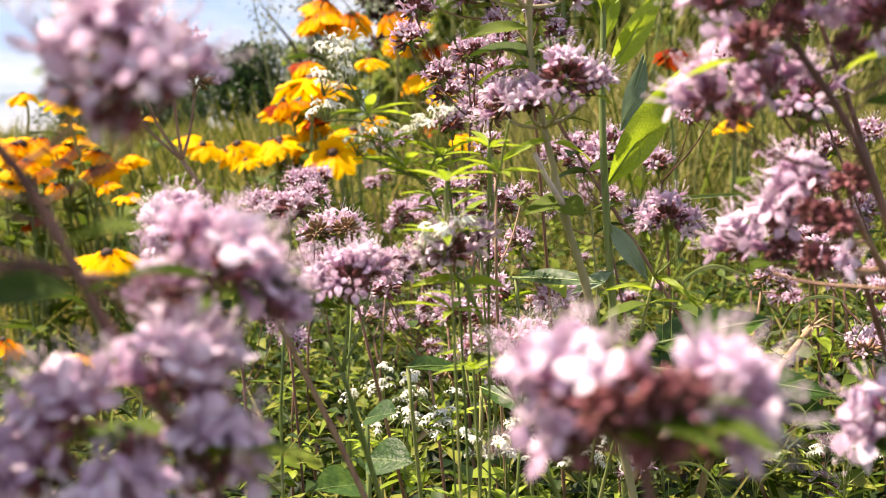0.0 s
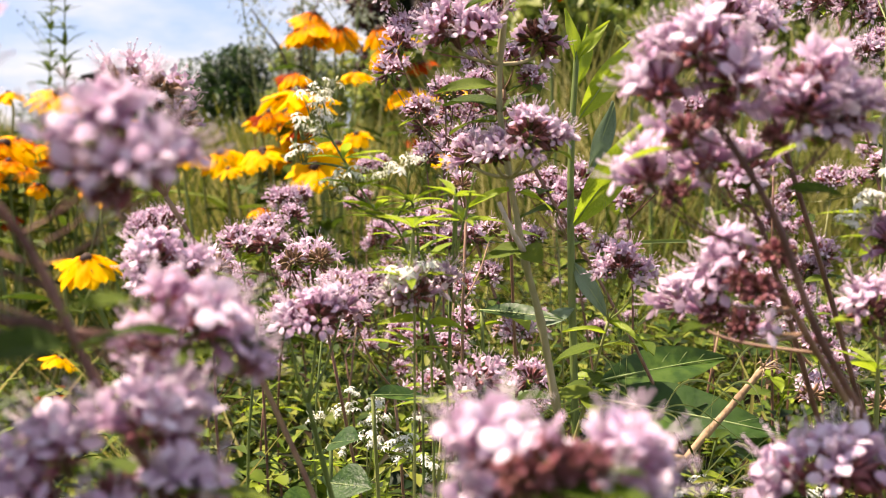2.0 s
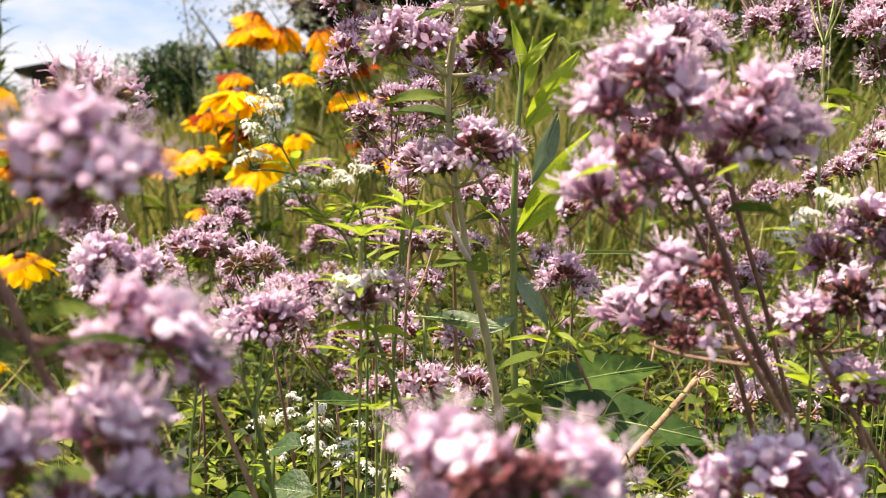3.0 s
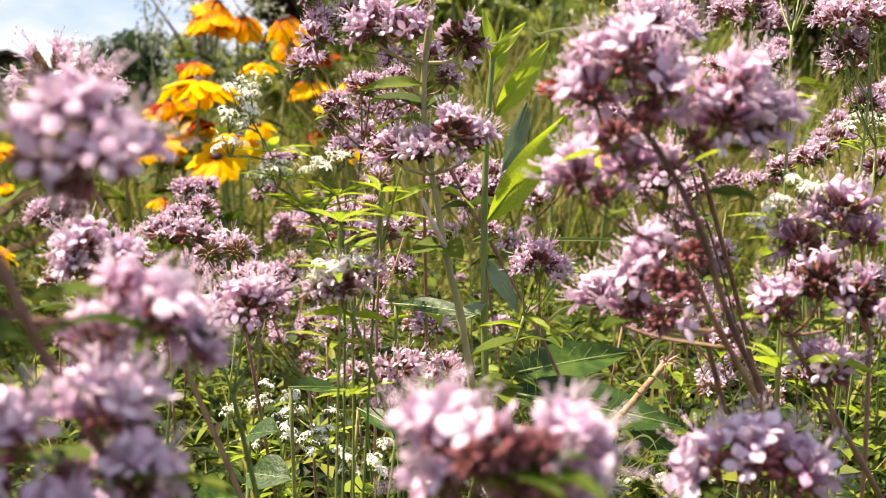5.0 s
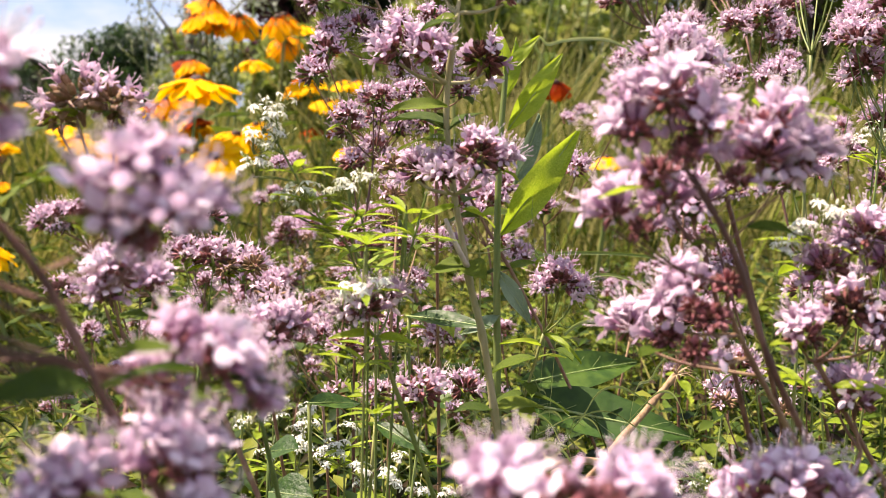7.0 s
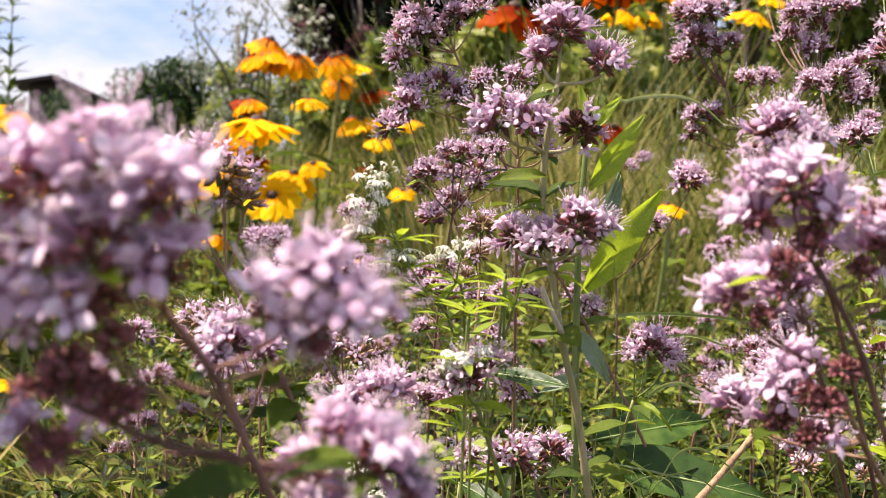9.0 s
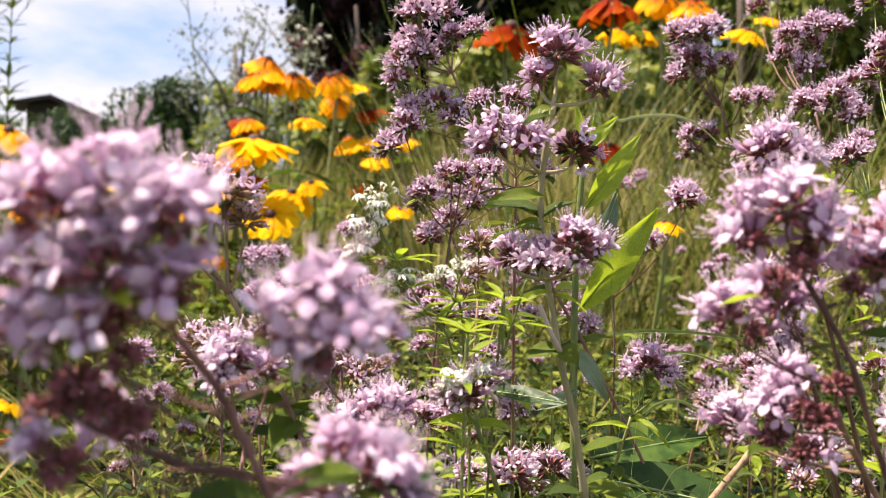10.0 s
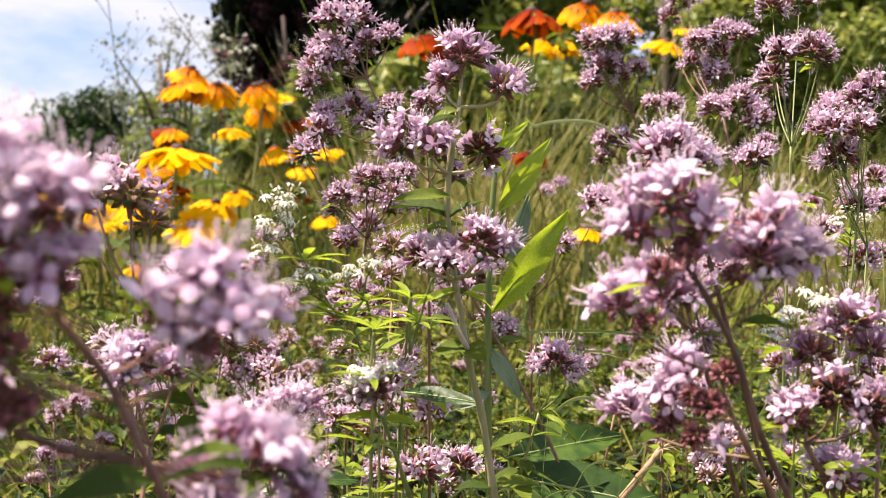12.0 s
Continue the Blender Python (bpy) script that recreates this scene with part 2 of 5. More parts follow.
def spline(points, steps):
    """A smooth line through the points."""
    p = np.array(points, float)
    if len(p) == 2:
        return p[0] + (p[1] - p[0]) * np.linspace(0, 1, steps + 1)[:, None]
    out = []
    q = np.vstack([2 * p[0] - p[1], p, 2 * p[-1] - p[-2]])
    for k in range(1, len(q) - 2):
        a, b, c, d = q[k - 1 : k + 3]
        for s in np.linspace(0, 1, steps, endpoint=False):
            out.append(0.5 * (2 * b + (c - a) * s + (2 * a - 5 * b + 4 * c - d) * s * s + (3 * b - a - 3 * c + d) * s ** 3))
    return np.array(out + [p[-1]])


def tube(points, r0, r1, sides=6, bulge=0.0):
    """Vertices and faces of a round, tapering stalk along the points."""
    p = np.array(points, float)
    d = np.gradient(p, axis=0)
    d /= np.maximum(np.linalg.norm(d, axis=1), 1e-9)[:, None]
    up = np.array((0.0, 1.0, 0.0)) if abs(d[0][1]) < 0.9 else np.array((1.0, 0.0, 0.0))
    verts, faces = [], []
    ang = np.arange(sides) * 2 * math.pi / sides
    for k in range(len(p)):
        u = np.cross(d[k], up)
        u /= max(np.linalg.norm(u), 1e-9)
        w = np.cross(d[k], u)
        s = k / max(1, len(p) - 1)
        r = r0 + (r1 - r0) * s
        if bulge and k % 5 == 4:
            r *= 1 + bulge
        verts.append(p[k] + r * (np.cos(ang)[:, None] * u + np.sin(ang)[:, None] * w))
    for k in range(len(p) - 1):
        for j in range(sides):
            a, b = k * sides + j, k * sides + (j + 1) % sides
            faces.append((a, b, b + sides, a + sides))
    faces.append(tuple(range(sides))[::-1])
    faces.append(tuple(range((len(p) - 1) * sides, len(p) * sides)))
    return np.concatenate(verts), faces


def blade(nl=6, nw=2, width=0.4, droop=0.3, fold=0.12, wave=0.0, peak=0.4, tip=1.0, notch=0.0, seed=0):
    """A leaf or petal of length 1 along +x, facing +z: width at its widest, the droop of its end, the fold along its middle."""
    r = random.Random(seed)
    verts, faces = [], []
    cols = 2 * nw + 1
    for i in range(nl + 1):
        s = i / nl
        a = (s / peak) if s < peak else (1 - s) / (1 - peak)
        w = 0.5 * width * math.sin(max(0.0, min(1.0, a)) * math.pi / 2) ** tip + 0.03 * width
        for j in range(cols):
            c = (j - nw) / nw
            x = s - (notch * (1 - abs(c)) if i == nl else 0)
            z = -droop * s * s + fold * abs(c) * w * 2 + wave * math.sin(7 * s + 3 * c + seed) * 0.05 + r.uniform(-1, 1) * 0.008 * width
            verts.append((x, c * w, z))
    for i in range(nl):
        for j in range(cols - 1):
            a = i * cols + j
            faces.append((a, a + cols, a + cols + 1, a + 1))
    return np.array(verts), faces


def leaf_turn(base, tip, face_up=(0, 0, 1), roll=0.0):
    """The pose that lays a blade from base to tip; its length scales it."""
    b, t = Vector(base), Vector(tip)
    x = (t - b)
    size = x.length
    x.normalize()
    y = Vector(face_up).cross(x)
    if y.length < 1e-3:
        y = Vector((0, 1, 0)).cross(x)
    y.normalize()
    z = x.cross(y)
    m = Matrix((x, y, z)).transposed() @ Matrix.Rotation(roll, 3, "X")
    return Matrix.LocRotScale(b, m.to_quaternion(), (size, size, size))


# ---- the ground and what lies far off ----
def lie(x, y):
    """The height of the ground."""
    far = max(0.0, math.hypot(x, y) - 2.5)
    return 0.02 * noise.noise(Vector((x * 1.3, y * 1.3, 0))) + min(0.25, 0.012 * far) * (1 + 0.5 * noise.noise(Vector((x * 0.11, y * 0.11, 3)))) - 0.01


def ground_sheet():
    soup = Soup()
    radii = [0.0] + [0.15 * 1.155 ** k for k in range(70)]
    radii = [r for r in radii if r < 1500] + [2500.0]
    n = 72
    verts = [(0, 0.5, lie(0, 0.5))]
    for r in radii[1:]:
        for k in range(n):
            a = 2 * math.pi * k / n
            x, y = r * math.cos(a), 0.5 + r * math.sin(a)
            verts.append((x, y, lie(x, y)))
    faces = [(0, 1 + k, 1 + (k + 1) % n) for k in range(n)]
    for i in range(len(radii) - 2):
        for k in range(n):
            a, b = 1 + i * n + k, 1 + i * n + (k + 1) % n
            faces.append((a, a + n, b + n, b))
    soup.add(verts, faces)
    tagged(new("ground", soup.mesh("ground", [M_GROUND])), "uneven meadow ground of dark soil and moss", "ground", kind="structure")


ground_sheet()


def scatter(unit, faces, places, turns, sizes, materials, name, label, category):
    """One object of kind stuff, of many small copies of one shape."""
    unit = np.asarray(unit, float)
    n, k = len(places), len(unit)
    v = np.einsum("nij,kj->nki", np.asarray(turns), unit) * np.asarray(sizes)[:, None, None] + np.asarray(places)[:, None, :]
    f = (np.asarray(faces)[None] + (np.arange(n) * k)[:, None, None]).reshape(-1, len(faces[0]))
    me = bpy.data.meshes.new(name)
    me.from_pydata(v.reshape(-1, 3).tolist(), [], f.tolist())
    for m in materials:
        me.materials.append(m)
    me.polygons.foreach_set("use_smooth", [True] * len(me.polygons))
    me.update()
    return tagged(new(name, me), label, category, kind="stuff")


def turns_of(yaw, pitch, roll=None):
    """Matrices that swing a blade along +x up by pitch and round by yaw."""
    yaw, pitch = np.asarray(yaw), np.asarray(pitch)
    roll = np.zeros_like(yaw) if roll is None else np.asarray(roll)
    cy, sy, cp, sp, cr, sr = np.cos(yaw), np.sin(yaw), np.cos(pitch), np.sin(pitch), np.cos(roll), np.sin(roll)
    z, o = np.zeros_like(yaw), np.ones_like(yaw)
    mz = np.array([[cy, -sy, z], [sy, cy, z], [z, z, o]]).transpose(2, 0, 1)
    my = np.array([[cp, z, -sp], [z, o, z], [sp, z, cp]]).transpose(2, 0, 1)
    mx = np.array([[o, z, z], [z, cr, -sr], [z, sr, cr]]).transpose(2, 0, 1)
    return mz @ my @ mx


rng = np.random.default_rng(11)


def field(n, y0, y1, power=1.0, left=-0.48, right=0.72, pad=0.15):
    """Places on the ground in a widening strip ahead."""
    y = y0 + (y1 - y0) * rng.random(n) ** power
    x = (left * y - pad) + ((right - left) * y + 2 * pad) * rng.random(n)
    z = np.array([lie(a, b) for a, b in zip(x, y)])
    return np.stack([x, y, z], 1)


def lower(x, y):
    """How tall the growth stands: it dips where the yellow flowers grow."""
    return 0.38 if x < -0.2 * y - 0.03 and 0.6 < y < 2.0 else 1.0


def grass(n, y0, y1, tall, name, label, power=1.0, thin=0.012, lean=0.35, left=-0.48, right=0.72, mat=None):
    v, f = blade(nl=3, nw=1, width=thin, droop=0.35, fold=0.3, peak=0.25)
    p = field(n, y0, y1, power, left, right)
    patch = np.array([noise.noise(Vector((a * 1.1, b * 0.8, 5))) for a, b, _ in p])
    size = tall * (0.45 + 0.55 * rng.random(n)) * (1 + 0.35 * patch) * np.array([lower(a, b) for a, b, _ in p])
    t = turns_of(rng.random(n) * 2 * math.pi, math.pi / 2 - np.abs(rng.normal(0, lean, n)))
    return scatter(v, f, p, t, size, [mat or M_GRASS], name, label, "grass")


grass(9000, 0.75, 2.6, 0.33, "meadow_grass", "tall green and straw-coloured meadow grass", 0.9, 0.013)
grass(520, 1.3, 3.2, 0.86, "tall_grass", "tall green upright grass behind the flowers", 1.0, 0.0045, 0.22, 0.16, 0.80, M_BLADE)
grass(3000, 1.7, 4.8, 0.80, "pale_tall_grass", "tall pale olive grass standing behind the flowers", 1.0, 0.010, 0.24, 0.12, 0.80, M_PALE)
grass(3800, 2.6, 6.5, 0.54, "pale_meadow_grass", "pale olive grass of the open meadow", 1.0, 0.010, 0.26, -0.14, 0.14, M_PALE)
grass(14000, 2.2, 9.0, 0.55, "far_meadow_grass", "pale dry meadow grass standing before the hedge", 0.8, 0.022, 0.28, -0.62, 0.85)
grass(8000, 8.0, 45.0, 0.6, "distant_grass", "distant rough grass of the open field", 0.7, 0.05, 0.3)


def surrounding_grass():
    """The meadow beside and behind the camera."""
    v, f = blade(nl=2, nw=1, width=0.022, droop=0.35, fold=0.3, peak=0.3)
    p = []
    while len(p) < 42000:
        a, d = rng.random() * 2 * math.pi, 0.22 + 6.3 * rng.random() ** 0.65
        x, y = d * math.cos(a), d * math.sin(a)
        if y < 0.1 or x < -0.42 * y - 0.12 or x > 0.66 * y + 0.12:
            p.append((x, y, lie(x, y)))
    n = len(p)
    scatter(v, f, p, turns_of(rng.random(n) * 6.28, math.pi / 2 - np.abs(rng.normal(0, 0.35, n))), (0.15 + 0.24 * rng.random(n)) * (1 + 0.4 * np.array([noise.noise(Vector((a * 1.1, b * 0.8, 5))) for a, b, _ in p])), [M_GRASS], "side_meadow_grass", "green and straw-coloured meadow grass all round", "grass")


surrounding_grass()


def herb_layer():
    """Low leafy growth: whorls of narrow leaves, rounded leaves and fine stalks between the flower stems."""
    v, f = blade(nl=2, nw=1, width=0.19, droop=0.18, fold=0.25, peak=0.5)
    whorls, yaw, pitch, size = [], [], [], []
    for x, y, z in field(1200, 0.36, 1.7, 1.3):
        top = (0.17 + 0.15 * rng.random()) * (1.0 if y < 0.9 else 1.1) + 0.05 * noise.noise(Vector((x * 6, y * 6, 1)))
        top *= lower(x, y)
        lean_x, lean_y = rng.normal(0, 0.12, 2)
        for h in np.arange(top, max(0.08, top - 0.11), -0.022):
            k0 = rng.random() * 6
            for k in range(6):
                whorls.append((x + lean_x * h, y + lean_y * h, z + h))
                yaw.append(k0 + k * math.pi / 3)
                pitch.append(0.45 + rng.normal(0, 0.2))
                size.append((0.010 + 0.010 * rng.random()) * (0.7 + 0.5 * (top - h < 0.01)))
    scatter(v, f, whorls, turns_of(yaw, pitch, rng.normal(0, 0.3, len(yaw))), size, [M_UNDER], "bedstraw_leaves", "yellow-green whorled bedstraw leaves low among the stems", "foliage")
    v, f = blade(nl=2, nw=1, width=0.60, droop=0.2, fold=0.2, peak=0.4)
    n = 14000
    p = field(n, 0.36, 2.2, 1.3)
    p[:, 2] += (0.04 + (0.26 * rng.random(n) ** 0.7)) * np.array([lower(a, b) for a, b, _ in p])
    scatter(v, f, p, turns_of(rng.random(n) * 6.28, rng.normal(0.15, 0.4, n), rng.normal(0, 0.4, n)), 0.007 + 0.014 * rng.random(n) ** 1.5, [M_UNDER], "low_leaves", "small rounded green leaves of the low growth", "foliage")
    v, f = blade(nl=6, nw=1, width=0.012, droop=0.45, fold=0.4, peak=0.3, tip=0.5)
    n = 5200
    p = field(n, 0.38, 1.6, 1.1)
    scatter(v, f, p, turns_of(rng.random(n) * 6.28, math.pi / 2 - np.abs(rng.normal(0.15, 0.42, n))), (0.16 + 0.20 * rng.random(n)) * np.array([lower(a, b) for a, b, _ in p]), [M_BLADE], "thin_stalks", "thin green stalks and grass blades of the low growth", "grass")

    v, f = blade(nl=2, nw=1, width=0.56, droop=0.3, fold=0.18, peak=0.4)
    at, yaw, pitch, size = [], [], [], []
    for x, y, z in field(1500, 0.40, 1.5, 1.2):
        top = min(0.34, 0.24 + 0.10 * rng.random() + 0.06 * noise.noise(Vector((x * 5, y * 5, 9)))) * lower(x, y)
        lean_x, lean_y = rng.normal(0, 0.16, 2)
        a0 = rng.random() * 3
        for k, h in enumerate(np.arange(top, 0.05, -0.026)):
            for side in (0, math.pi):
                at.append((x + lean_x * h, y + lean_y * h, z + h))
                yaw.append(a0 + k * 1.57 + side)
                pitch.append(rng.normal(0.35 if k < 2 else 0.05, 0.25))
                size.append((0.011 + 0.004 * min(k, 3)) * (0.75 + 0.5 * rng.random()))
    scatter(v, f, at, turns_of(yaw, pitch, rng.normal(0, 0.3, len(yaw))), size, [M_SHOOT], "oregano_shoots", "green leafy oregano shoots that bear no flowers, coloured dark for shade", "foliage")


herb_layer()


def crown_leaves(lobes, count, leaf, mat, name, label, parent, squash=1.0):
    """A crown of many small leaves on the shells of uneven lobes, with gaps."""
    v, f = np.array([(0, 0, 0), (0.45, 0.36, 0.06), (1, 0, -0.12), (0.5, -0.33, 0.04)]), [(0, 1, 2, 3)]
    pts = []
    total = sum(r ** 2 for *_, r in lobes)
    for x, y, z, r in lobes:
        n = int(count * r * r / total)
        d = rng.normal(size=(n, 3))
        d /= np.linalg.norm(d, axis=1)[:, None]
        rad = r * (0.40 + 0.65 * rng.random(n) ** 0.6)
        keep = np.array([noise.noise(Vector((a * 1.9 + x, b * 1.9 + y, c * 1.9 + z))) > -0.28 for a, b, c in d])
        q = d * rad[:, None] * (1, 1, squash) + (x, y, z)
        pts.append(q[keep])
    p = np.concatenate(pts)
    n = len(p)
    soupv = np.einsum("nij,kj->nki", turns_of(rng.random(n) * 6.28, rng.normal(0, 0.7, n), rng.normal(0, 0.7, n)), v) * (leaf * (0.6 + 0.8 * rng.random(n)))[:, None, None] + p[:, None, :]
    ff = (np.asarray(f)[None] + (np.arange(n) * len(v))[:, None, None]).reshape(-1, 4)
    me = bpy.data.meshes.new(name)
    me.from_pydata(soupv.reshape(-1, 3).tolist(), [], ff.tolist())
    me.materials.append(mat)
    me.update()
    return part(name, me, parent, label)


def tree(at, height, radius, leaves, leaf, mat, label, seed, crown_base=0.3, name="tree", lobes=12, category="tree"):
    r = random.Random(seed)
    x, y = at
    z0 = lie(x, y)
    top = new(name)
    top.location = (x, y, z0)
    tagged(top, label, category)
    wood = Soup()
    wood.add(*tube([(0, 0, -0.05), (0.02 * height, 0, 0.35 * height), (-0.02 * height, 0.01 * height, 0.8 * height)], 0.035 * height, 0.008 * height, 8))
    blobs = []
    for k in range(lobes):
        a, h = r.uniform(0, 6.28), crown_base + (1 - crown_base) * (0.08 + 0.8 * (k + 0.5) / lobes)
        reach = radius * (0.35 + 0.5 * r.random()) * math.sin(math.pi * min(1, 0.2 + 0.8 * (1 - (h - crown_base) / (1 - crown_base) * 0.85))) ** 0.7
        cx, cy, cz = reach * math.cos(a), reach * math.sin(a), h * height
        br = radius * r.uniform(0.26, 0.46) * (12 / lobes) ** 0.45
        cz = min(cz, height - br * 0.8)
        blobs.append((cx, cy, cz, br))
        wood.add(*tube([(0, 0, 0.55 * cz), (0.4 * cx, 0.4 * cy, 0.8 * cz), (cx, cy, cz)], 0.012 * height, 0.003 * height, 5))
    part("trunk", wood.mesh("trunk", [M_BARK]), top)
    crown_leaves(blobs, leaves, leaf, mat, "crown", "", top)
    return top


tree((-6.5, 41.0), 3.5, 2.8, 13000, 0.17, M_TREE, "round dark green broadleaf tree beyond the field", 3, 0.05, lobes=26)
tree((-4.6, 40.0), 2.7, 1.5, 8000, 0.18, M_TREE, "low dark green tree beyond the field", 5, 0.05)
tree((-3.5, 36.0), 2.0, 1.4, 6000, 0.16, M_HEDGE, "bushy green shrub at the field's end", 6, 0.02, "shrub", category="shrub")
tree((-10.6, 44.0), 2.1, 2.0, 3500, 0.15, M_TREE, "dark green shrub beside the far house", 8, 0.02, "shrub", category="shrub")
tree((-14.5, 45.0), 1.7, 2.0, 3000, 0.15, M_TREE, "dark green shrub beside the far house", 9, 0.02, "shrub", category="shrub")
tree((-0.12, 13.6), 3.0, 0.95, 14000, 0.12, M_COPPER, "copper-leaved shrub with dark purple foliage", 12, 0.1, "copper_shrub", category="shrub")
# Two near-black crowns stand in for an unidentified dark mass.
tree((1.0, 13.2), 4.3, 1.6, 22000, 0.15, M_DARKLEAF, "near-black leafy mass before the hedge", 14, 0.02, "dark_tree", 16)
tree((0.2, 15.2), 4.2, 1.7, 20000, 0.15, M_DARKLEAF, "near-black leafy mass before the hedge", 15, 0.02, "dark_tree", 14)
tree((-1.05, 9.0), 1.75, 0.60, 1500, 0.04, M_GREYLEAF, "loose silvery green shrub in the meadow", 16, 0.25, "silvery_shrub", 14, category="shrub")
for k, (x, y, h) in enumerate([(2.7, 14.0, 3.9), (4.2, 17.0, 5.0), (6.0, 17.0, 5.0), (7.9, 17.0, 5.0), (9.8, 17.0, 5.0), (3.4, 15.0, 4.4), (5.0, 14.6, 4.0), (6.8, 14.8, 4.3), (8.6, 14.4, 4.1), (10.4, 14.2, 4.2), (-2.6, 24.0, 1.9), (12.6, 14.0, 4.1), (0.75, 10.8, 1.55), (1.9, 10.6, 1.75), (-0.1, 11.4, 1.2)]):
    tagged(tree((x, y), h, min(1.5, 0.6 * h), 9000, 0.14, M_HEDGE, "mid-green leafy hedge bush at the meadow's edge", 30 + k, 0.02, "hedge_bush", 14, category="bush"), group="bushes of the hedge")


def far_house(at, yaw):
    """A dark house seen on its gable, with a long roof slope on one side, across the field."""
    top = new("house")
    top.matrix_basis = pose(*at, 0, 0, yaw)
    tagged(top, "house with walls coloured dark for shade and a wide overhanging tiled roof", "house")

    def box(x0, x1, y0, y1, z0, z1):
        v = [(x, y, z) for x in (x0, x1) for y in (y0, y1) for z in (z0, z1)]
        return v, [(0, 1, 3, 2), (4, 6, 7, 5), (0, 4, 5, 1), (2, 3, 7, 6), (0, 2, 6, 4), (1, 5, 7, 3)]

    def prism(profile, y0, y1):
        n = len(profile)
        v = [(x, y0, z) for x, z in profile] + [(x, y1, z) for x, z in profile]
        return v, [tuple(range(n)), tuple(range(2 * n - 1, n - 1, -1))] + [(k, k + n, (k + 1) % n + n, (k + 1) % n) for k in range(n)]

    wall = Soup()
    wall.add(*prism([(-1.0, 0), (3.2, 0), (3.2, 2.3), (0, 3.55), (-1.0, 3.3)], 0, 7.0))
    part("wall", wall.mesh("wall", [M_WALL], False), top)
    for slope in ([(0, 3.62), (4.3, 1.95), (4.3, 2.1), (0, 3.82)], [(0, 3.62), (0, 3.82), (-1.7, 3.42), (-1.7, 3.27)]):
        roof = Soup()
        roof.add(*prism(slope, -0.9, 7.8))
        part("roof", roof.mesh("roof", [M_ROOF], False), top)
    for x, z in ((0.3, 2.2), (1.7, 0.9), (0.2, 0.9)):
        pane = Soup()
        pane.add(*box(x - 0.4, x + 0.4, -0.03, 0.02, z, z + 0.8))
        w = part("window", pane.mesh("window", [M_GLASS], False), top)
        rim = Soup()
        for a in ((x - 0.47, x - 0.4, z - 0.07, z + 0.87), (x + 0.4, x + 0.47, z - 0.07, z + 0.87), (x - 0.4, x + 0.4, z + 0.8, z + 0.87), (x - 0.4, x + 0.4, z - 0.07, z), (x - 0.02, x + 0.02, z, z + 0.8)):
            rim.add(*box(a[0], a[1], -0.07, -0.01, a[2], a[3]))
        part("window_frame", rim.mesh("window_frame", [M_WALL], False), w)


far_house((-14.2, 51.5, lie(-14.2, 51.5) - 0.75), 14)


# ---- the flowers' shapes ----
def corolla(seed, fine, wider=1.0):
    """One lipped flower of unit length along +z: a tube, an upper lip and three lower lobes, and its stamens."""
    r = random.Random(seed)
    s = Soup()
    s.add(*tube([(0, 0, 0), (0, 0.01, 0.3), (0.0, 0.03, 0.55)], 0.09, 0.20, 6)[:1], tube([(0, 0, 0), (0, 0.01, 0.3), (0, 0.03, 0.55)], 0.09, 0.2, 6)[1][:-2])
    n, w = (4, 2) if fine else (2, 1)
    for k, (ang, wide, length, bend) in enumerate([(1.57, 0.40, 0.44, 0.5), (-1.57, 0.36, 0.56, 0.9), (-0.35, 0.30, 0.46, 0.85), (3.5, 0.30, 0.46, 0.85)]):
        v, f = blade(nl=n, nw=w, width=wide / length * 0.98 * wider, droop=0.38, fold=-0.12, peak=0.50, tip=0.9, wave=0.6, seed=seed * 7 + k)
        bend += r.uniform(-0.2, 0.2)
        m = Matrix.Rotation(ang + r.uniform(-0.15, 0.15), 3, "Z") @ Matrix.Rotation(-(math.pi / 2 - bend), 3, "Y")
        at = np.array((0.16 * math.cos(ang), 0.16 * math.sin(ang) + 0.03, 0.52))
        s.add(moved(v, m, at, length * r.uniform(0.85, 1.15)), f)
    for k in range(4 if fine else 2):
        a = r.uniform(0, 6.28)
        e = np.array((0.22 * math.cos(a), 0.22 * math.sin(a) + 0.1, r.uniform(1.1, 1.5)))
        v, f = tube([(0, 0.03, 0.5), 0.5 * e + (0, 0.02, 0.3), e], 0.016, 0.012, 3)
        s.add(v, f, 1)
        v, f = tube([e - (0, 0, 0.03), e, e + (0, 0, 0.05)], 0.03, 0.03, 4)
        s.add(v, f, 1)
    return s


def calyx(seed):
    """One closed bud in its calyx, of unit length along +z."""
    r = random.Random(seed)
    w = r.uniform(0.8, 1.15)
    rings = [(0.0, 0.06), (0.25, 0.175 * w), (0.68, 0.20 * w), (1.0, 0.05)]
    v, f = [], []
    for z, q in rings:
        for j in range(5):
            a = j * 2 * math.pi / 5 + r.uniform(-0.1, 0.1)
            v.append((q * math.cos(a), q * math.sin(a), z))
    for i in range(len(rings) - 1):
        for j in range(5):
            a, b = i * 5 + j, i * 5 + (j + 1) % 5
            f.append((a, b, b + 5, a + 5))
    return np.array(v), f


def dome(count, seed, spread=2.25):
    """Where the flowers of a head sit: spots on a dome and the ways that they face."""
    r = random.Random(seed)
    out = []
    for k in range(count):
        c = 1 - (1 - math.cos(spread)) * (k + 0.5) / count
        a = k * 2.39996 + r.uniform(-0.4, 0.4)
        s = math.sqrt(max(0, 1 - c * c))
        d = Vector((s * math.cos(a), s * math.sin(a), c + 0.12)).normalized()
        d = (d + Vector((r.uniform(-1, 1), r.uniform(-1, 1), r.uniform(-1, 1))) * 0.18).normalized()
        out.append((d, r))
    return out


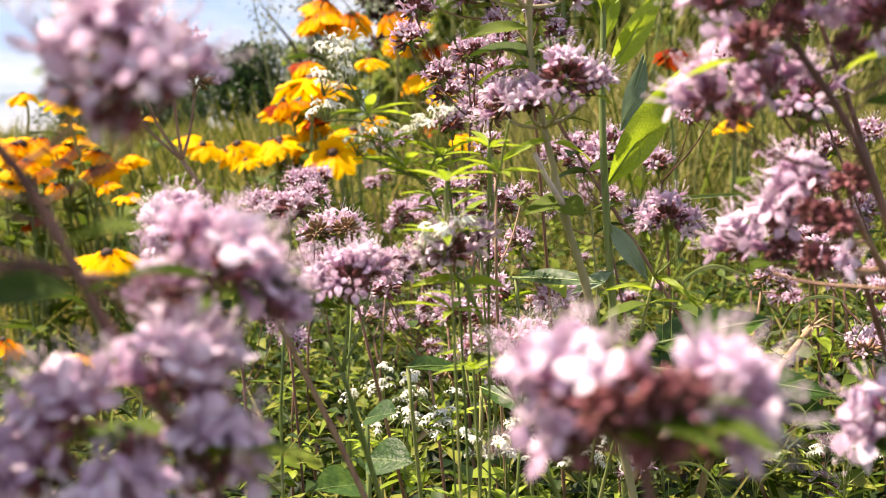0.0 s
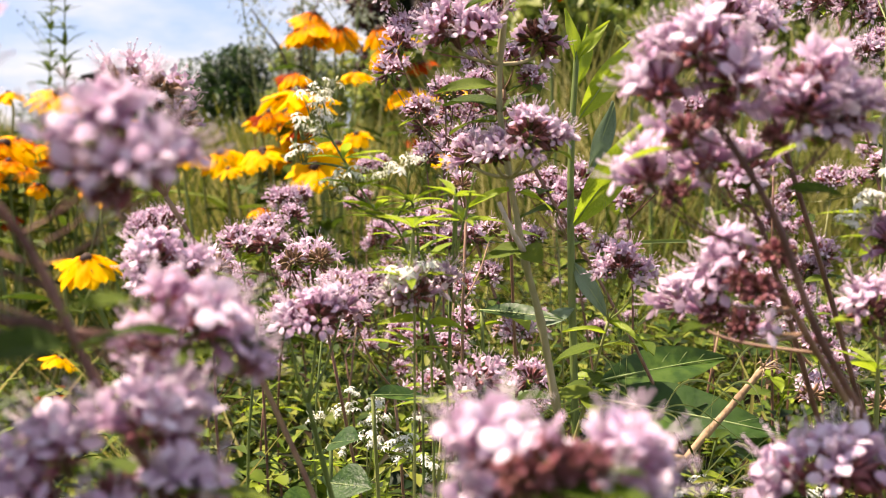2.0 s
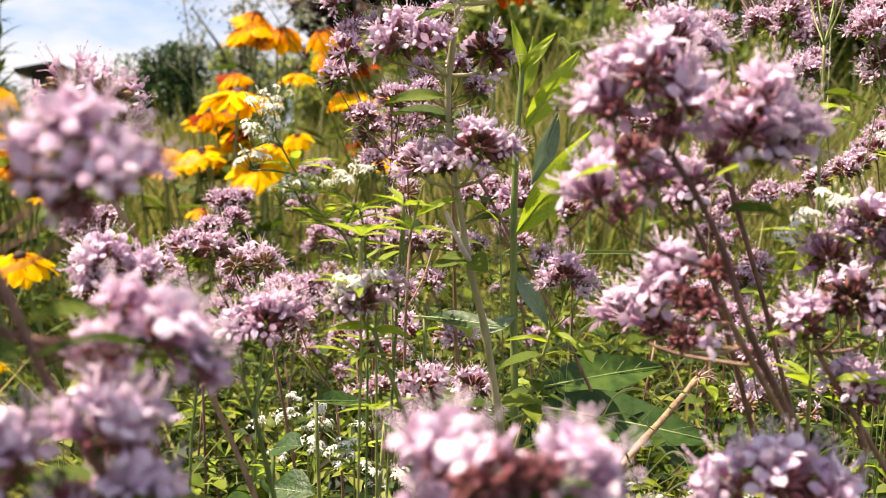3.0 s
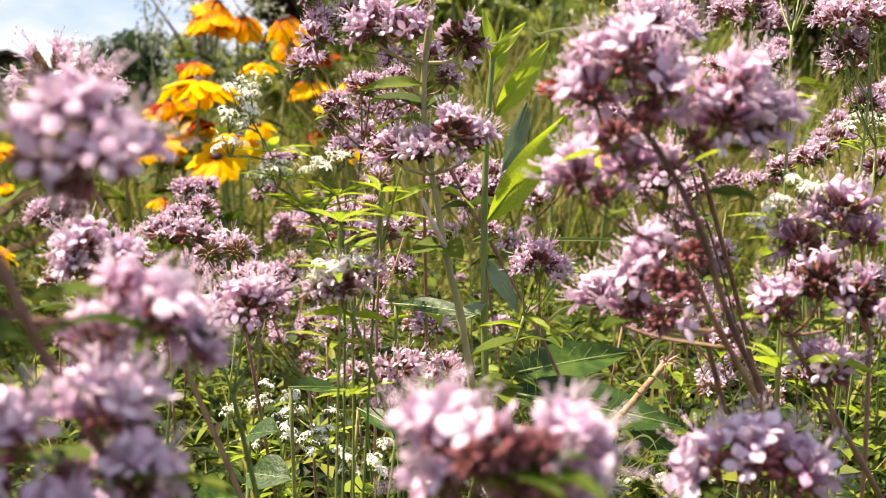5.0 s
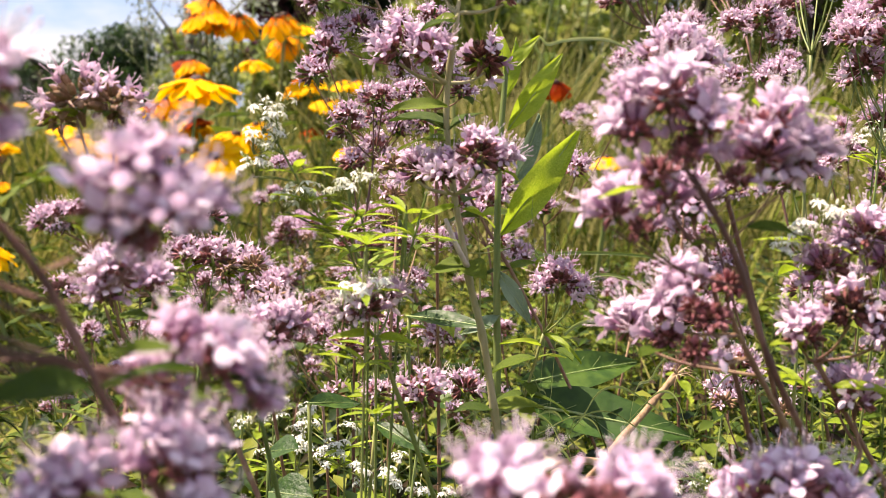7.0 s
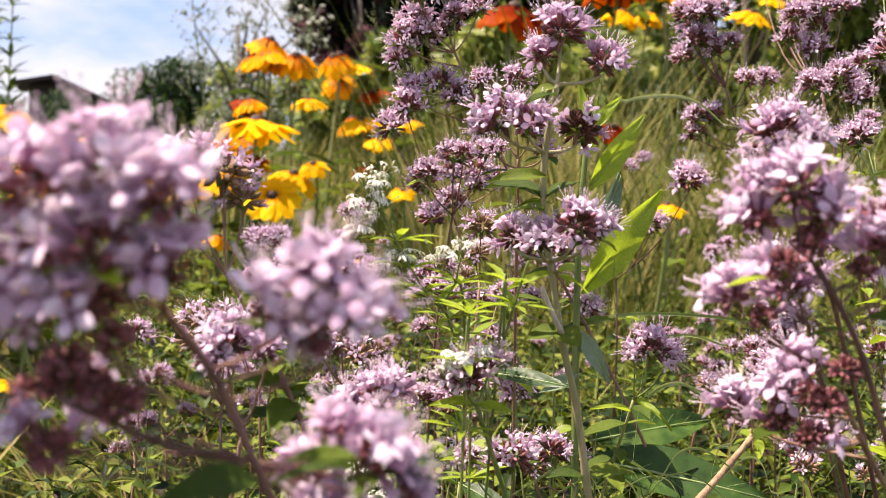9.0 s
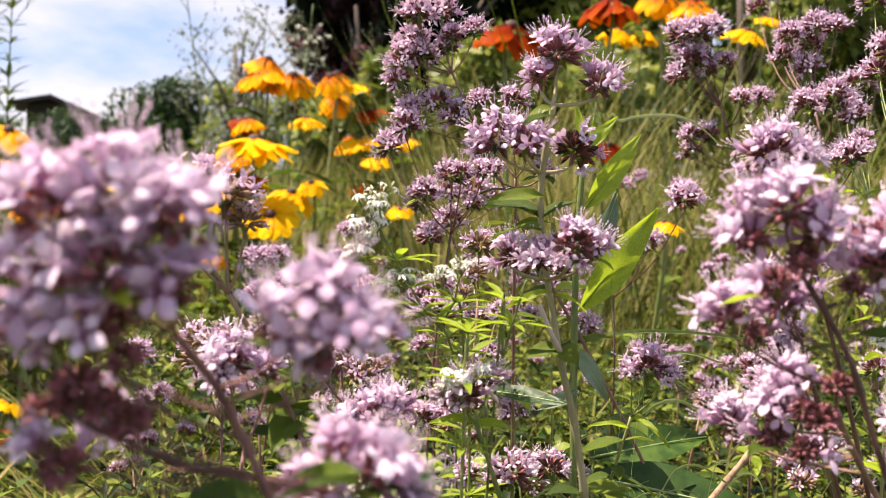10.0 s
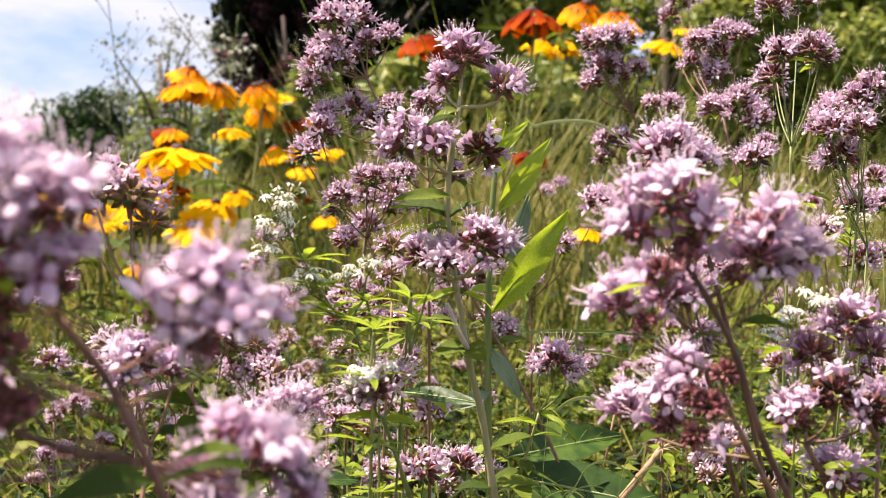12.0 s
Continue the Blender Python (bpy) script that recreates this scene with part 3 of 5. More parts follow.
def head_shapes(seed, count, bloom=0.72, floret=0.55, bud=1.0):
    """The buds of one head, its blossoms, and each blossom's pose; the head has a radius of 1."""
    buds, blossoms, spots = Soup(), Soup(), []
    for k, (d, r) in enumerate(dome(count, seed)):
        q = r.uniform(0.26, 0.44)
        at = Vector((d.x * q, d.y * q, d.z * q * 0.8))
        v, f = calyx(seed * 97 + k)
        buds.add(moved(v, basis(d, r.uniform(0, 6)), at, bud * r.uniform(0.40, 0.54)), f)
        if r.random() < 0.75:
            e = (d + Vector((r.uniform(-1, 1), r.uniform(-1, 1), r.uniform(-0.5, 0.5))) * 0.5).normalized()
            v, f = calyx(seed * 97 + k + 50)
            buds.add(moved(v, basis(e, r.uniform(0, 6)), at * 0.9, bud * r.uniform(0.34, 0.46)), f)
        patch = noise.noise(Vector((d.x * 1.0 + seed * 3.7, d.y * 1.0, d.z * 1.0)))
        if r.random() < bloom + (1.3 * patch + 0.85 * (d.z - 0.20)) * min(1, 2.2 * bloom):
            start = at + d * 0.30
            turn = basis((d + Vector((0, 0, 0.25))).normalized(), r.uniform(0, 6.28))
            size = floret * r.uniform(0.85, 1.15)
            spots.append(Matrix.LocRotScale(start, turn.to_quaternion(), (size,) * 3))
            s = COROLLA_DATA[k % len(COROLLA_DATA)]
            for (v, slot_faces) in s:
                for slot, faces in slot_faces:
                    blossoms.add(moved(v, turn, start, size), faces, slot)
    # stalks of the head and two bracts
    for k in range(5):
        a = k * 1.26 + seed
        v, f = tube([(0, 0, -0.75), (0.1 * math.cos(a), 0.1 * math.sin(a), -0.35), (0.3 * math.cos(a), 0.3 * math.sin(a), 0.0)], 0.05, 0.045, 4)
        buds.add(v, f, 1)
    for k in range(4):
        v, f = blade(nl=3, nw=1, width=0.5, droop=0.35, fold=0.2, peak=0.4, seed=seed + k)
        buds.add(moved(v, Matrix.Rotation(k * 1.57 + seed, 3, "Z") @ Matrix.Rotation(-0.1, 3, "Y"), (0, 0, -0.22), 0.62), f, 2)
    return buds, blossoms, spots


COROLLA_DATA = []
for k in range(5):
    s = corolla(k, False)
    v = np.concatenate(s.v)
    lips = [f for f, q in zip(s.f, s.s) if q == 0]
    pins = [f for f, q in zip(s.f, s.s) if q == 1]
    n0 = max(max(f) for f in lips) + 1
    COROLLA_DATA.append([(v[:n0], [(0, lips)]), (v[n0:], [(1, [tuple(i - n0 for i in f) for f in pins])])])
BLOSSOM_MESHES = [corolla(40 + k, True).mesh("blossom", [M_PETAL_SOLO, M_ANTHER]) for k in range(6)]
BLOSSOM_BROAD = [corolla(60 + k, True, 1.15).mesh("blossom", [M_PETAL_SOLO, M_ANTHER]) for k in range(6)]
HEADS, HEADS_NEAR, HEADS_FADED, HEADS_CLOSED, HEADS_MIDDLE, HEADS_ROSY = [], [], [], [], [], []
for k in range(7):
    b, f, _ = head_shapes(k, 30, 0.64, 0.58)
    HEADS.append((b.mesh("flower_head", [M_CALYX, M_STEM["green"], M_LEAF]), f.mesh("bloom", [M_PETAL, M_ANTHER])))
for k in range(5):
    b, _, spots = head_shapes(20 + k, 26, 0.38, 1.0, 1.12)
    HEADS_NEAR.append((b.mesh("flower_head", [M_CALYX_RED, M_STEM["brown"], M_LEAF]), spots))
    b, _, spots = head_shapes(90 + k, 34, 0.34, 0.76, 0.98)
    HEADS_MIDDLE.append((b.mesh("flower_head", [M_CALYX, M_STEM["brown"], M_LEAF]), spots))
for k in range(3):
    b, _, spots = head_shapes(70 + k, 60, 0.10, 0.55, 1.12)
    HEADS_CLOSED.append((b.mesh("flower_head", [M_CALYX_BROWN_SHADED, M_STEM["brown"], M_LEAF]), spots))
    b, _, spots = head_shapes(110 + k, 52, 0.012, 0.60, 1.12)
    HEADS_ROSY.append((b.mesh("flower_head", [M_CALYX_RED, M_STEM["brown"], M_LEAF]), spots))
for k in range(3):
    b, f, _ = head_shapes(50 + k, 28, 0.24, 0.60, 1.1)
    HEADS_FADED.append((b.mesh("flower_head", [M_CALYX_DRY, M_STEM["brown"], M_LEAF]), f.mesh("bloom", [M_PETAL, M_ANTHER])))
def leaf_mesh(name, mat, seeds=4, **how):
    made = []
    for k in range(seeds):
        s = Soup()
        v, f = blade(seed=k + 3, **how)
        s.add(v, f)
        made.append(s.mesh(name, [mat]))
    return made


OREGANO_LEAF = leaf_mesh("leaf", M_LEAF, nl=7, nw=2, width=0.52, droop=0.28, fold=0.15, wave=0.5, peak=0.38)
OREGANO_LEAF_FRESH = leaf_mesh("leaf", M_LEAF_BRIGHT, nl=7, nw=2, width=0.50, droop=0.28, fold=0.18, wave=0.5, peak=0.38)

plant_random = random.Random(5)


def add_head(plant, at, size, tilt, near, faded, closed=False, rosy=False):
    r = plant_random
    turn = basis(tilt, r.uniform(0, 6.28)).to_quaternion()
    half = size * 0.5
    floret = min(0.0065 if near == 2 else 0.0058, half + 0.0006)
    core = (1.04 if near == 2 else 0.96) * max(0.74 * half, (half - 0.55 * floret) / 0.65) if near or closed else half / 0.98
    m = Matrix.LocRotScale(at, turn, (core,) * 3)
    if near or closed:
        buds, spots = r.choice((HEADS_ROSY if rosy or near == 2 else HEADS_CLOSED) if closed else (HEADS_NEAR if near == 2 else HEADS_MIDDLE))
        head = part("flower_head", buds, plant, "", m)
        for spot in spots:
            part("blossom", r.choice(BLOSSOM_BROAD if near == 2 else BLOSSOM_MESHES), head, "", spot @ Matrix.Scale(floret / core * r.uniform(0.85, 1.12) / spot.to_scale().x, 4))
    else:
        buds, flowers = r.choice(HEADS_FADED if faded else HEADS)
        head = part("flower_head", buds, plant, "", m)
        part("bloom", flowers, head)


def oregano(stem, heads, look_of="brown", faded=False, leaves=(), rosy=False):
    """An oregano plant: a stem from the ground through the points, branches to its flower heads (x, y, z, width), and paired leaves."""
    r = plant_random
    base = Vector(stem[0])
    base.z = lie(base.x, base.y) - 0.005
    plant = new("oregano_plant")
    plant.location = base
    off = lambda p: Vector(p) - base
    distance = stem[-1][1]
    near = 0 if faded or (distance > 0.31 and look_of != "pale") else (2 if distance < 0.235 else 1)
    words = {"brown": "purplish-brown stems", "green": "green stems", "pale": "a pale hairy stem"}[look_of]
    tone = "faded, mostly brown oregano heads" if faded else ("oregano with dense lilac-pink flower heads" if len(heads) > 2 else "small oregano with lilac-pink flowers")
    tagged(plant, tone + " on " + words, "oregano", "oregano plants")
    first, second = np.zeros(3), np.array(off(stem[1]))
    reach = np.linalg.norm(second)
    way = np.array(off(stem[1]) - off(stem[2])) if len(stem) > 2 else np.array((r.uniform(-0.2, 0.2), r.uniform(-0.1, 0.2), -1.0))
    way /= np.linalg.norm(way)
    c1, c2 = np.array((0, 0, 0.3 * reach)), second + way * 0.38 * reach
    low = [(1 - s) ** 3 * first + 3 * s * (1 - s) ** 2 * c1 + 3 * s * s * (1 - s) * c2 + s ** 3 * second for s in np.linspace(0, 1, 14)]
    line = np.array(low) if len(stem) == 2 else np.concatenate([np.array(low)[:-1], spline([off(p) for p in stem[1:]], 6)])
    line[0] = (0, 0, 0)
    wood = Soup()
    thick = 0.0008 if distance < 0.31 else {"pale": 0.0012, "brown": 0.0008, "green": 0.0006}[look_of]
    wood.add(*tube(line, thick * 1.25, thick * 0.8, 7, 0.25))
    top = line[-1]
    upper = line[int(len(line) * (0.72 if near else 0.45)) :]
    subs = []
    for x, y, z, size in heads:
        closed, size = size < 0, abs(size)
        if size > 0.021:
            k = min(5, 2 + int((size - 0.021) / 0.006))
            for j in range(k):
                a = j * 6.28 / k + r.uniform(-0.4, 0.4)
                q = size * 0.27
                subs.append((Vector((x + q * math.cos(a), y + q * math.sin(a) * 0.8, z + q * 0.75 * math.sin(a * 1.7 + 1) + (0.1 * q if j else 0.3 * q))), size * 0.62, closed))
        else:
            subs.append((Vector((x, y, z)), size, closed))
    for at, size, closed in subs:
        p = np.array(off(at))
        under = p - np.array((0, 0, size * 0.3))
        score = [np.linalg.norm(q - under) + 2.5 * max(0, q[2] - under[2] + (0.6 if distance < 0.2 else (0.12 if near else 0.32)) * np.linalg.norm(q[:2] - under[:2])) for q in upper]
        q = upper[int(np.argmin(score))]
        way = Vector(p - q)
        mid = (q + under) / 2 + np.array((0.07 * (under[0] - q[0]), 0.07 * (under[1] - q[1]), -0.05 * abs(way.length)))
        wood.add(*tube(spline([q, mid, under], 5), thick * (0.34 if distance < 0.2 else 0.6), thick * (0.3 if distance < 0.2 else 0.42), 5))
        tilt = Vector((way.x * 0.8, way.y * 0.8, abs(way.z) + 0.6 * way.length + 0.004)).normalized()
        tilt = (tilt + Vector((r.uniform(-1, 1), r.uniform(-1, 1), 0)) * 0.15).normalized()
        add_head(plant, Vector(p) - tilt * size * 0.08, size, tilt, near, faded, closed, rosy)
        if r.random() < (0.2 if near else 0.7) and size > 0.008:
            for side in (-1, 1):
                a = r.uniform(0, 6.28)
                tip = Vector(under) + Vector((math.cos(a) * side, math.sin(a) * side, r.uniform(-0.1, 0.5))) * r.uniform(0.006, 0.011)
                part("leaf", r.choice(OREGANO_LEAF_FRESH if r.random() < 0.35 else OREGANO_LEAF), plant, "", leaf_turn(under, tip))
    part("stem", wood.mesh("stem", [M_STEM[look_of]]), plant)
    for a, b, wide in leaves:
        m = leaf_turn(off(a), off(b), (0, -0.45, 0.9), r.uniform(-0.2, 0.3)) @ Matrix.Diagonal((1, wide / 0.52, 1, 1))
        part("leaf", r.choice(OREGANO_LEAF if near == 2 or (near and wide > 0.3) else OREGANO_LEAF_FRESH), plant, "", m)
    # opposite leaves, each pair at right angles to the last
    length = np.linalg.norm(np.diff(line, axis=0), axis=1).sum()
    pairs = int(length / 0.030)
    for k in range(pairs):
        s = (k + 0.6) / pairs
        p = line[min(len(line) - 1, int(s * (len(line) - 1)))]
        if s > 0.9 or (near and (s > 0.55 or k % 3)):
            continue
        a = k * 1.57 + r.uniform(-0.3, 0.3)
        for side in (0, math.pi):
            size = r.uniform(0.012, 0.024) * (1.15 - 0.5 * s)
            tip = Vector(p) + Vector((math.cos(a + side), math.sin(a + side), r.uniform(-0.15, 0.45))) * size
            part("leaf", r.choice(OREGANO_LEAF_FRESH if r.random() < 0.3 else OREGANO_LEAF), plant, "", leaf_turn(p, tip, roll=r.uniform(-0.4, 0.4)))
    return plant


# ---- rudbeckias ----
RAY = {}
for key, mat in (("yellow", M_YELLOW), ("twotone", M_TWOTONE), ("orange", M_ORANGE)):
    RAY[key] = []
    for k in range(5):
        s = Soup()
        v, f = blade(nl=6, nw=2, width=0.48, droop=(0.16, 0.28, 0.38, 0.22, 0.32)[k], fold=-0.10, wave=0.7, peak=0.6, tip=0.55, notch=0.05, seed=k + 60)
        s.add(v, f)
        RAY[key].append(s.mesh("petal", [mat]))
cone = Soup()
cone_v, cone_f = [(0, 0, 1.02)], []
for ring in range(8):
    s = (ring + 1) / 8 * 1.75
    for j in range(20):
        a = (j + 0.5 * (ring % 2)) * 2 * math.pi / 20
        q = 1.0 + (0.09 if (j + ring) % 2 else -0.05)
        cone_v.append((q * math.sin(s) * math.cos(a), q * math.sin(s) * math.sin(a), q * math.cos(s)))
for j in range(20):
    cone_f.append((0, 1 + j, 1 + (j + 1) % 20))
    for ring in range(7):
        a, b = 1 + 20 * ring + j, 1 + 20 * ring + (j + 1) % 20
        cone_f.append((a, a + 20, b + 20, b))
cone_f.append(tuple(range(160, 140, -1)))
cone.add(cone_v, cone_f)
CONE = cone.mesh("disc", [M_CONE])
sepals = Soup()
cup_v, cup_f = [(0, 0, -0.22)], []
for ring, (q, z) in enumerate(((0.22, -0.16), (0.42, -0.05), (0.62, -0.06), (1.0, -0.22))):
    for j in range(18):
        a = j * 2 * math.pi / 18
        w = q if j % 2 == 0 or ring < 2 else q * (0.8 if ring == 2 else 0.5)
        cup_v.append((w * math.cos(a), w * math.sin(a), z))
for j in range(18):
    cup_f.append((0, 1 + (j + 1) % 18, 1 + j))
    for ring in range(3):
        a, b = 1 + 18 * ring + j, 1 + 18 * ring + (j + 1) % 18
        cup_f.append((a, b, b + 18, a + 18))
sepals.add(cup_v, cup_f)
SEPALS = sepals.mesh("calyx", [M_LEAF])
RUD_LEAF = leaf_mesh("leaf", M_LEAF, nl=7, nw=2, width=0.30, droop=0.35, fold=0.2, wave=0.6, peak=0.4)
rud_random = random.Random(21)


def rudbeckia(at, size, colour, tilt=None, droop=None):
    """A coneflower on its own hairy stalk: dark disc, drooping rays, green sepals and a few leaves."""
    r = rud_random
    x, y, z = at
    bx, by = x + r.uniform(-0.06, 0.06), y + r.uniform(-0.03, 0.08)
    base = Vector((bx, by, lie(bx, by) - 0.005))
    plant = new("rudbeckia")
    plant.location = base
    words = {"yellow": "golden-yellow rays", "twotone": "orange-based yellow rays", "orange": "rusty orange rays"}[colour]
    tagged(plant, "rudbeckia with " + words + " round a dark disc", "flower", "rudbeckias in the meadow")
    centre = Vector(at) - base
    tilt = Vector(tilt if tilt else (r.uniform(-0.35, 0.35), r.uniform(-0.55, 0.2), 1)).normalized()
    neck = centre - tilt * size * 0.07
    line = spline([(0, 0, 0), (0.4 * centre.x + r.uniform(-0.01, 0.01), 0.4 * centre.y, 0.5 * centre.z), tuple(neck - tilt * 0.05), tuple(neck)], 7)
    stalk = Soup()
    stalk.add(*tube(line, 0.0035, 0.0022, 7))
    part("stem", stalk.mesh("stem", [M_STEM["green"]]), plant)
    turn = basis(tilt, r.uniform(0, 6))
    head = part("disc", CONE, plant, "domed dark brown disc", Matrix.LocRotScale(centre - tilt * size * 0.02, turn.to_quaternion(), (size * 0.088,) * 3))
    part("calyx", SEPALS, plant, "", Matrix.LocRotScale(centre - tilt * size * 0.04, turn.to_quaternion(), (size * 0.3,) * 3))
    n = r.choice((13, 14, 15))
    hang = droop if droop is not None else r.uniform(0.12, 0.5)
    for k in range(n):
        a = 6.2832 * k / n + r.uniform(-0.12, 0.12)
        m = turn @ Matrix.Rotation(a, 3, "Z") @ Matrix.Rotation(hang + r.uniform(-0.12, 0.12), 3, "Y") @ Matrix.Rotation(r.uniform(-0.25, 0.25), 3, "X")
        start = centre + turn @ Vector((math.cos(a) * size * 0.09, math.sin(a) * size * 0.09, 0))
        ray = size * (0.43 + 0.12 * hang) * r.uniform(0.9, 1.08)
        part("petal", r.choice(RAY[colour]), plant, "", Matrix.LocRotScale(start, m.to_quaternion(), (ray, ray, ray)))
    for k in range(r.choice((2, 3, 4))):
        s = r.uniform(0.15, 0.72)
        p = Vector(line[int(s * (len(line) - 1))])
        a = r.uniform(0, 6.28)
        tip = p + Vector((math.cos(a), math.sin(a), r.uniform(0.1, 0.8))) * r.uniform(0.06, 0.10)
        part("leaf", r.choice(RUD_LEAF), plant, "", leaf_turn(p, tip))
    return plant


# ---- white bedstraw ----
def star_head(seed, count, open_share=0.75):
    r = random.Random(seed)
    s = Soup()
    for k in range(count):
        d = Vector((r.uniform(-1, 1), r.uniform(-1, 1), r.uniform(-0.45, 0.6)))
        at = Vector((d.x * 0.8, d.y * 0.8, d.z * 0.7))
        s.add(*tube([(0, 0, -0.9), (at.x * 0.5, at.y * 0.5, at.z - 0.35), tuple(at)], 0.022, 0.018, 3), 1)
        axis = Vector((d.x * 0.6, d.y * 0.6 - 0.2, 0.9)).normalized()
        turn = basis(axis, r.uniform(0, 6))
        if r.random() < open_share:
            for j in range(5):
                v, f = blade(nl=2, nw=1, width=0.42, droop=0.35, fold=0.1, peak=0.5, seed=j)
                s.add(moved(v, turn @ Matrix.Rotation(j * 1.2566, 3, "Z") @ Matrix.Rotation(0.1, 3, "Y"), at, r.uniform(0.32, 0.42)), f, 0)
        else:
            v, f = calyx(k)
            s.add(moved(v, turn, at, 0.3), f, 2)
    return s.mesh("umbel", [M_WHITE, M_STEM["green"], M_CREAM])


STAR_HEADS = [star_head(k, 20) for k in range(4)]
BUD_HEADS = [star_head(10 + k, 16, 0.45) for k in range(3)]
WHORL_LEAF = leaf_mesh("leaf", M_LEAF_BRIGHT, nl=4, nw=1, width=0.2, droop=0.2, fold=0.2, peak=0.5)
white_random = random.Random(77)


def bedstraw(stem, clusters, buds=False, label="white bedstraw with small starry flowers on thin stalks", gap=3):
    """A thin stalk through the points, clusters (x, y, z, width) of small white flowers, whorls of narrow leaves."""
    r = white_random
    base = Vector((stem[0][0], stem[0][1], lie(stem[0][0], stem[0][1]) - 0.005))
    plant = new("bedstraw_plant")
    plant.location = base
    tagged(plant, label, "wildflower", "white bedstraw plants")
    off = lambda p: np.array(Vector(p) - base)
    line = spline([np.zeros(3)] + [off(p) for p in stem[1:]], 8)
    green = Soup()
    green.add(*tube(line, 0.0005, 0.00035, 5))
    for x, y, z, size in clusters:
        p = off((x, y, z))
        low = [q for q in line if q[2] < p[2] - 0.3 * size] or [line[len(line) // 2]]
        q = min(low, key=lambda a: np.linalg.norm(a - p))
        green.add(*tube(spline([q, (q + p) / 2 - (0, 0, 0.1 * np.linalg.norm(p - q)), p - (0, 0, size * 0.4)], 4), 0.00035, 0.0003, 4))
        part("umbel", r.choice(BUD_HEADS if buds else STAR_HEADS), plant, "", Matrix.LocRotScale(p, Euler((r.uniform(-0.3, 0.3), r.uniform(-0.3, 0.3), r.uniform(0, 6))), (size * 0.5,) * 3))
    part("stem", green.mesh("stem", [M_STEM["green"]]), plant)
    for k in range(2, len(line) - 1, gap):
        a0 = r.uniform(0, 6)
        for j in range(6):
            a = a0 + j * 1.047
            tip = Vector(line[k]) + Vector((math.cos(a), math.sin(a), r.uniform(0.1, 0.6))) * r.uniform(0.009, 0.016)
            part("leaf", r.choice(WHORL_LEAF), plant, "", leaf_turn(line[k], tip))
    return plant


# ---- the plants, nearest first ----
# near plant with stacked heads
oregano([(0.0767, 0.2028, 0), (-0.0300, 0.1349, 0.4040), (-0.0385, 0.1345, 0.4195), (-0.0437, 0.1356, 0.4279), (-0.0521, 0.1377, 0.4441), (-0.0602, 0.1370, 0.4550)],
        [(-0.067, 0.1275, 0.476, 0.016), (-0.0778, 0.1311, 0.473, 0.0165), (-0.0582, 0.1266, 0.4725, 0.0145), (-0.0675, 0.1268, 0.4660, 0.0160), (-0.0784, 0.1314, 0.4625, 0.0155), (-0.0591, 0.128, 0.4628, 0.0115), (-0.0700, 0.1270, 0.4560, 0.0110), (-0.0775, 0.1317, 0.454, 0.0077), (-0.074, 0.134, 0.4468, -0.014), (-0.0664, 0.1317, 0.4517, -0.0097), (-0.0749, 0.1312, 0.4358, -0.0122), (-0.0776, 0.1306, 0.4384, 0.0056), (-0.066, 0.1344, 0.4612, -0.0082), (-0.0692, 0.1363, 0.4567, -0.0116), (-0.0664, 0.135, 0.4419, -0.0125), (-0.0796, 0.1371, 0.4426, -0.01), (-0.0861, 0.1314, 0.4549, -0.0136), (-0.0698, 0.1335, 0.4446, -0.0107), (-0.0382, 0.1318, 0.4614, 0.0115), (-0.0438, 0.1318, 0.4563, 0.0107), (-0.0322, 0.1295, 0.4568, 0.0106), (-0.0377, 0.1291, 0.4566, -0.0072), (-0.0385, 0.1318, 0.4526, -0.01), (-0.0391, 0.1494, 0.4279, 0.0096), (-0.0284, 0.1445, 0.4325, 0.0111), (-0.0346, 0.1475, 0.4345, 0.0095), (-0.0359, 0.1483, 0.422, 0.0087), (-0.0229, 0.1452, 0.4264, 0.0069)], 'brown', leaves=[((-0.0313, 0.1387, 0.4319), (-0.0423, 0.1303, 0.4353), 0.2), ((-0.0312, 0.1143, 0.4402), (-0.0412, 0.1157, 0.4409), 0.34), ((-0.0455, 0.1330, 0.4310), (-0.0560, 0.1215, 0.4345), 0.42)])
# near low heads
oregano([(0.0771, 0.2434, 0), (-0.0269, 0.1394, 0.3974), (-0.0356, 0.1364, 0.4064)],
        [(-0.0476, 0.1338, 0.4156, 0.0119), (-0.0314, 0.1372, 0.418, 0.0115), (-0.0388, 0.1322, 0.4112, -0.0105), (-0.0514, 0.1335, 0.4091, 0.0125), (-0.0410, 0.1290, 0.4045, 0.0125), (-0.0345, 0.1310, 0.4205, 0.0110), (-0.0299, 0.136, 0.4091, 0.0107)], 'brown')
# near broad head
oregano([(-0.0104, 0.1538, 0), (0.021, 0.1203, 0.4137)],
        [(0.0125, 0.122, 0.4203, 0.0108), (0.0190, 0.1120, 0.4222, -0.0125), (0.0298, 0.1215, 0.4186, 0.0112), (0.0138, 0.1215, 0.4134, 0.011), (0.0278, 0.1215, 0.4142, 0.0108), (0.0160, 0.1130, 0.4200, -0.0105), (0.0236, 0.1120, 0.4215, -0.0110), (0.0210, 0.1120, 0.4170, -0.0115)], 'brown', rosy=True)
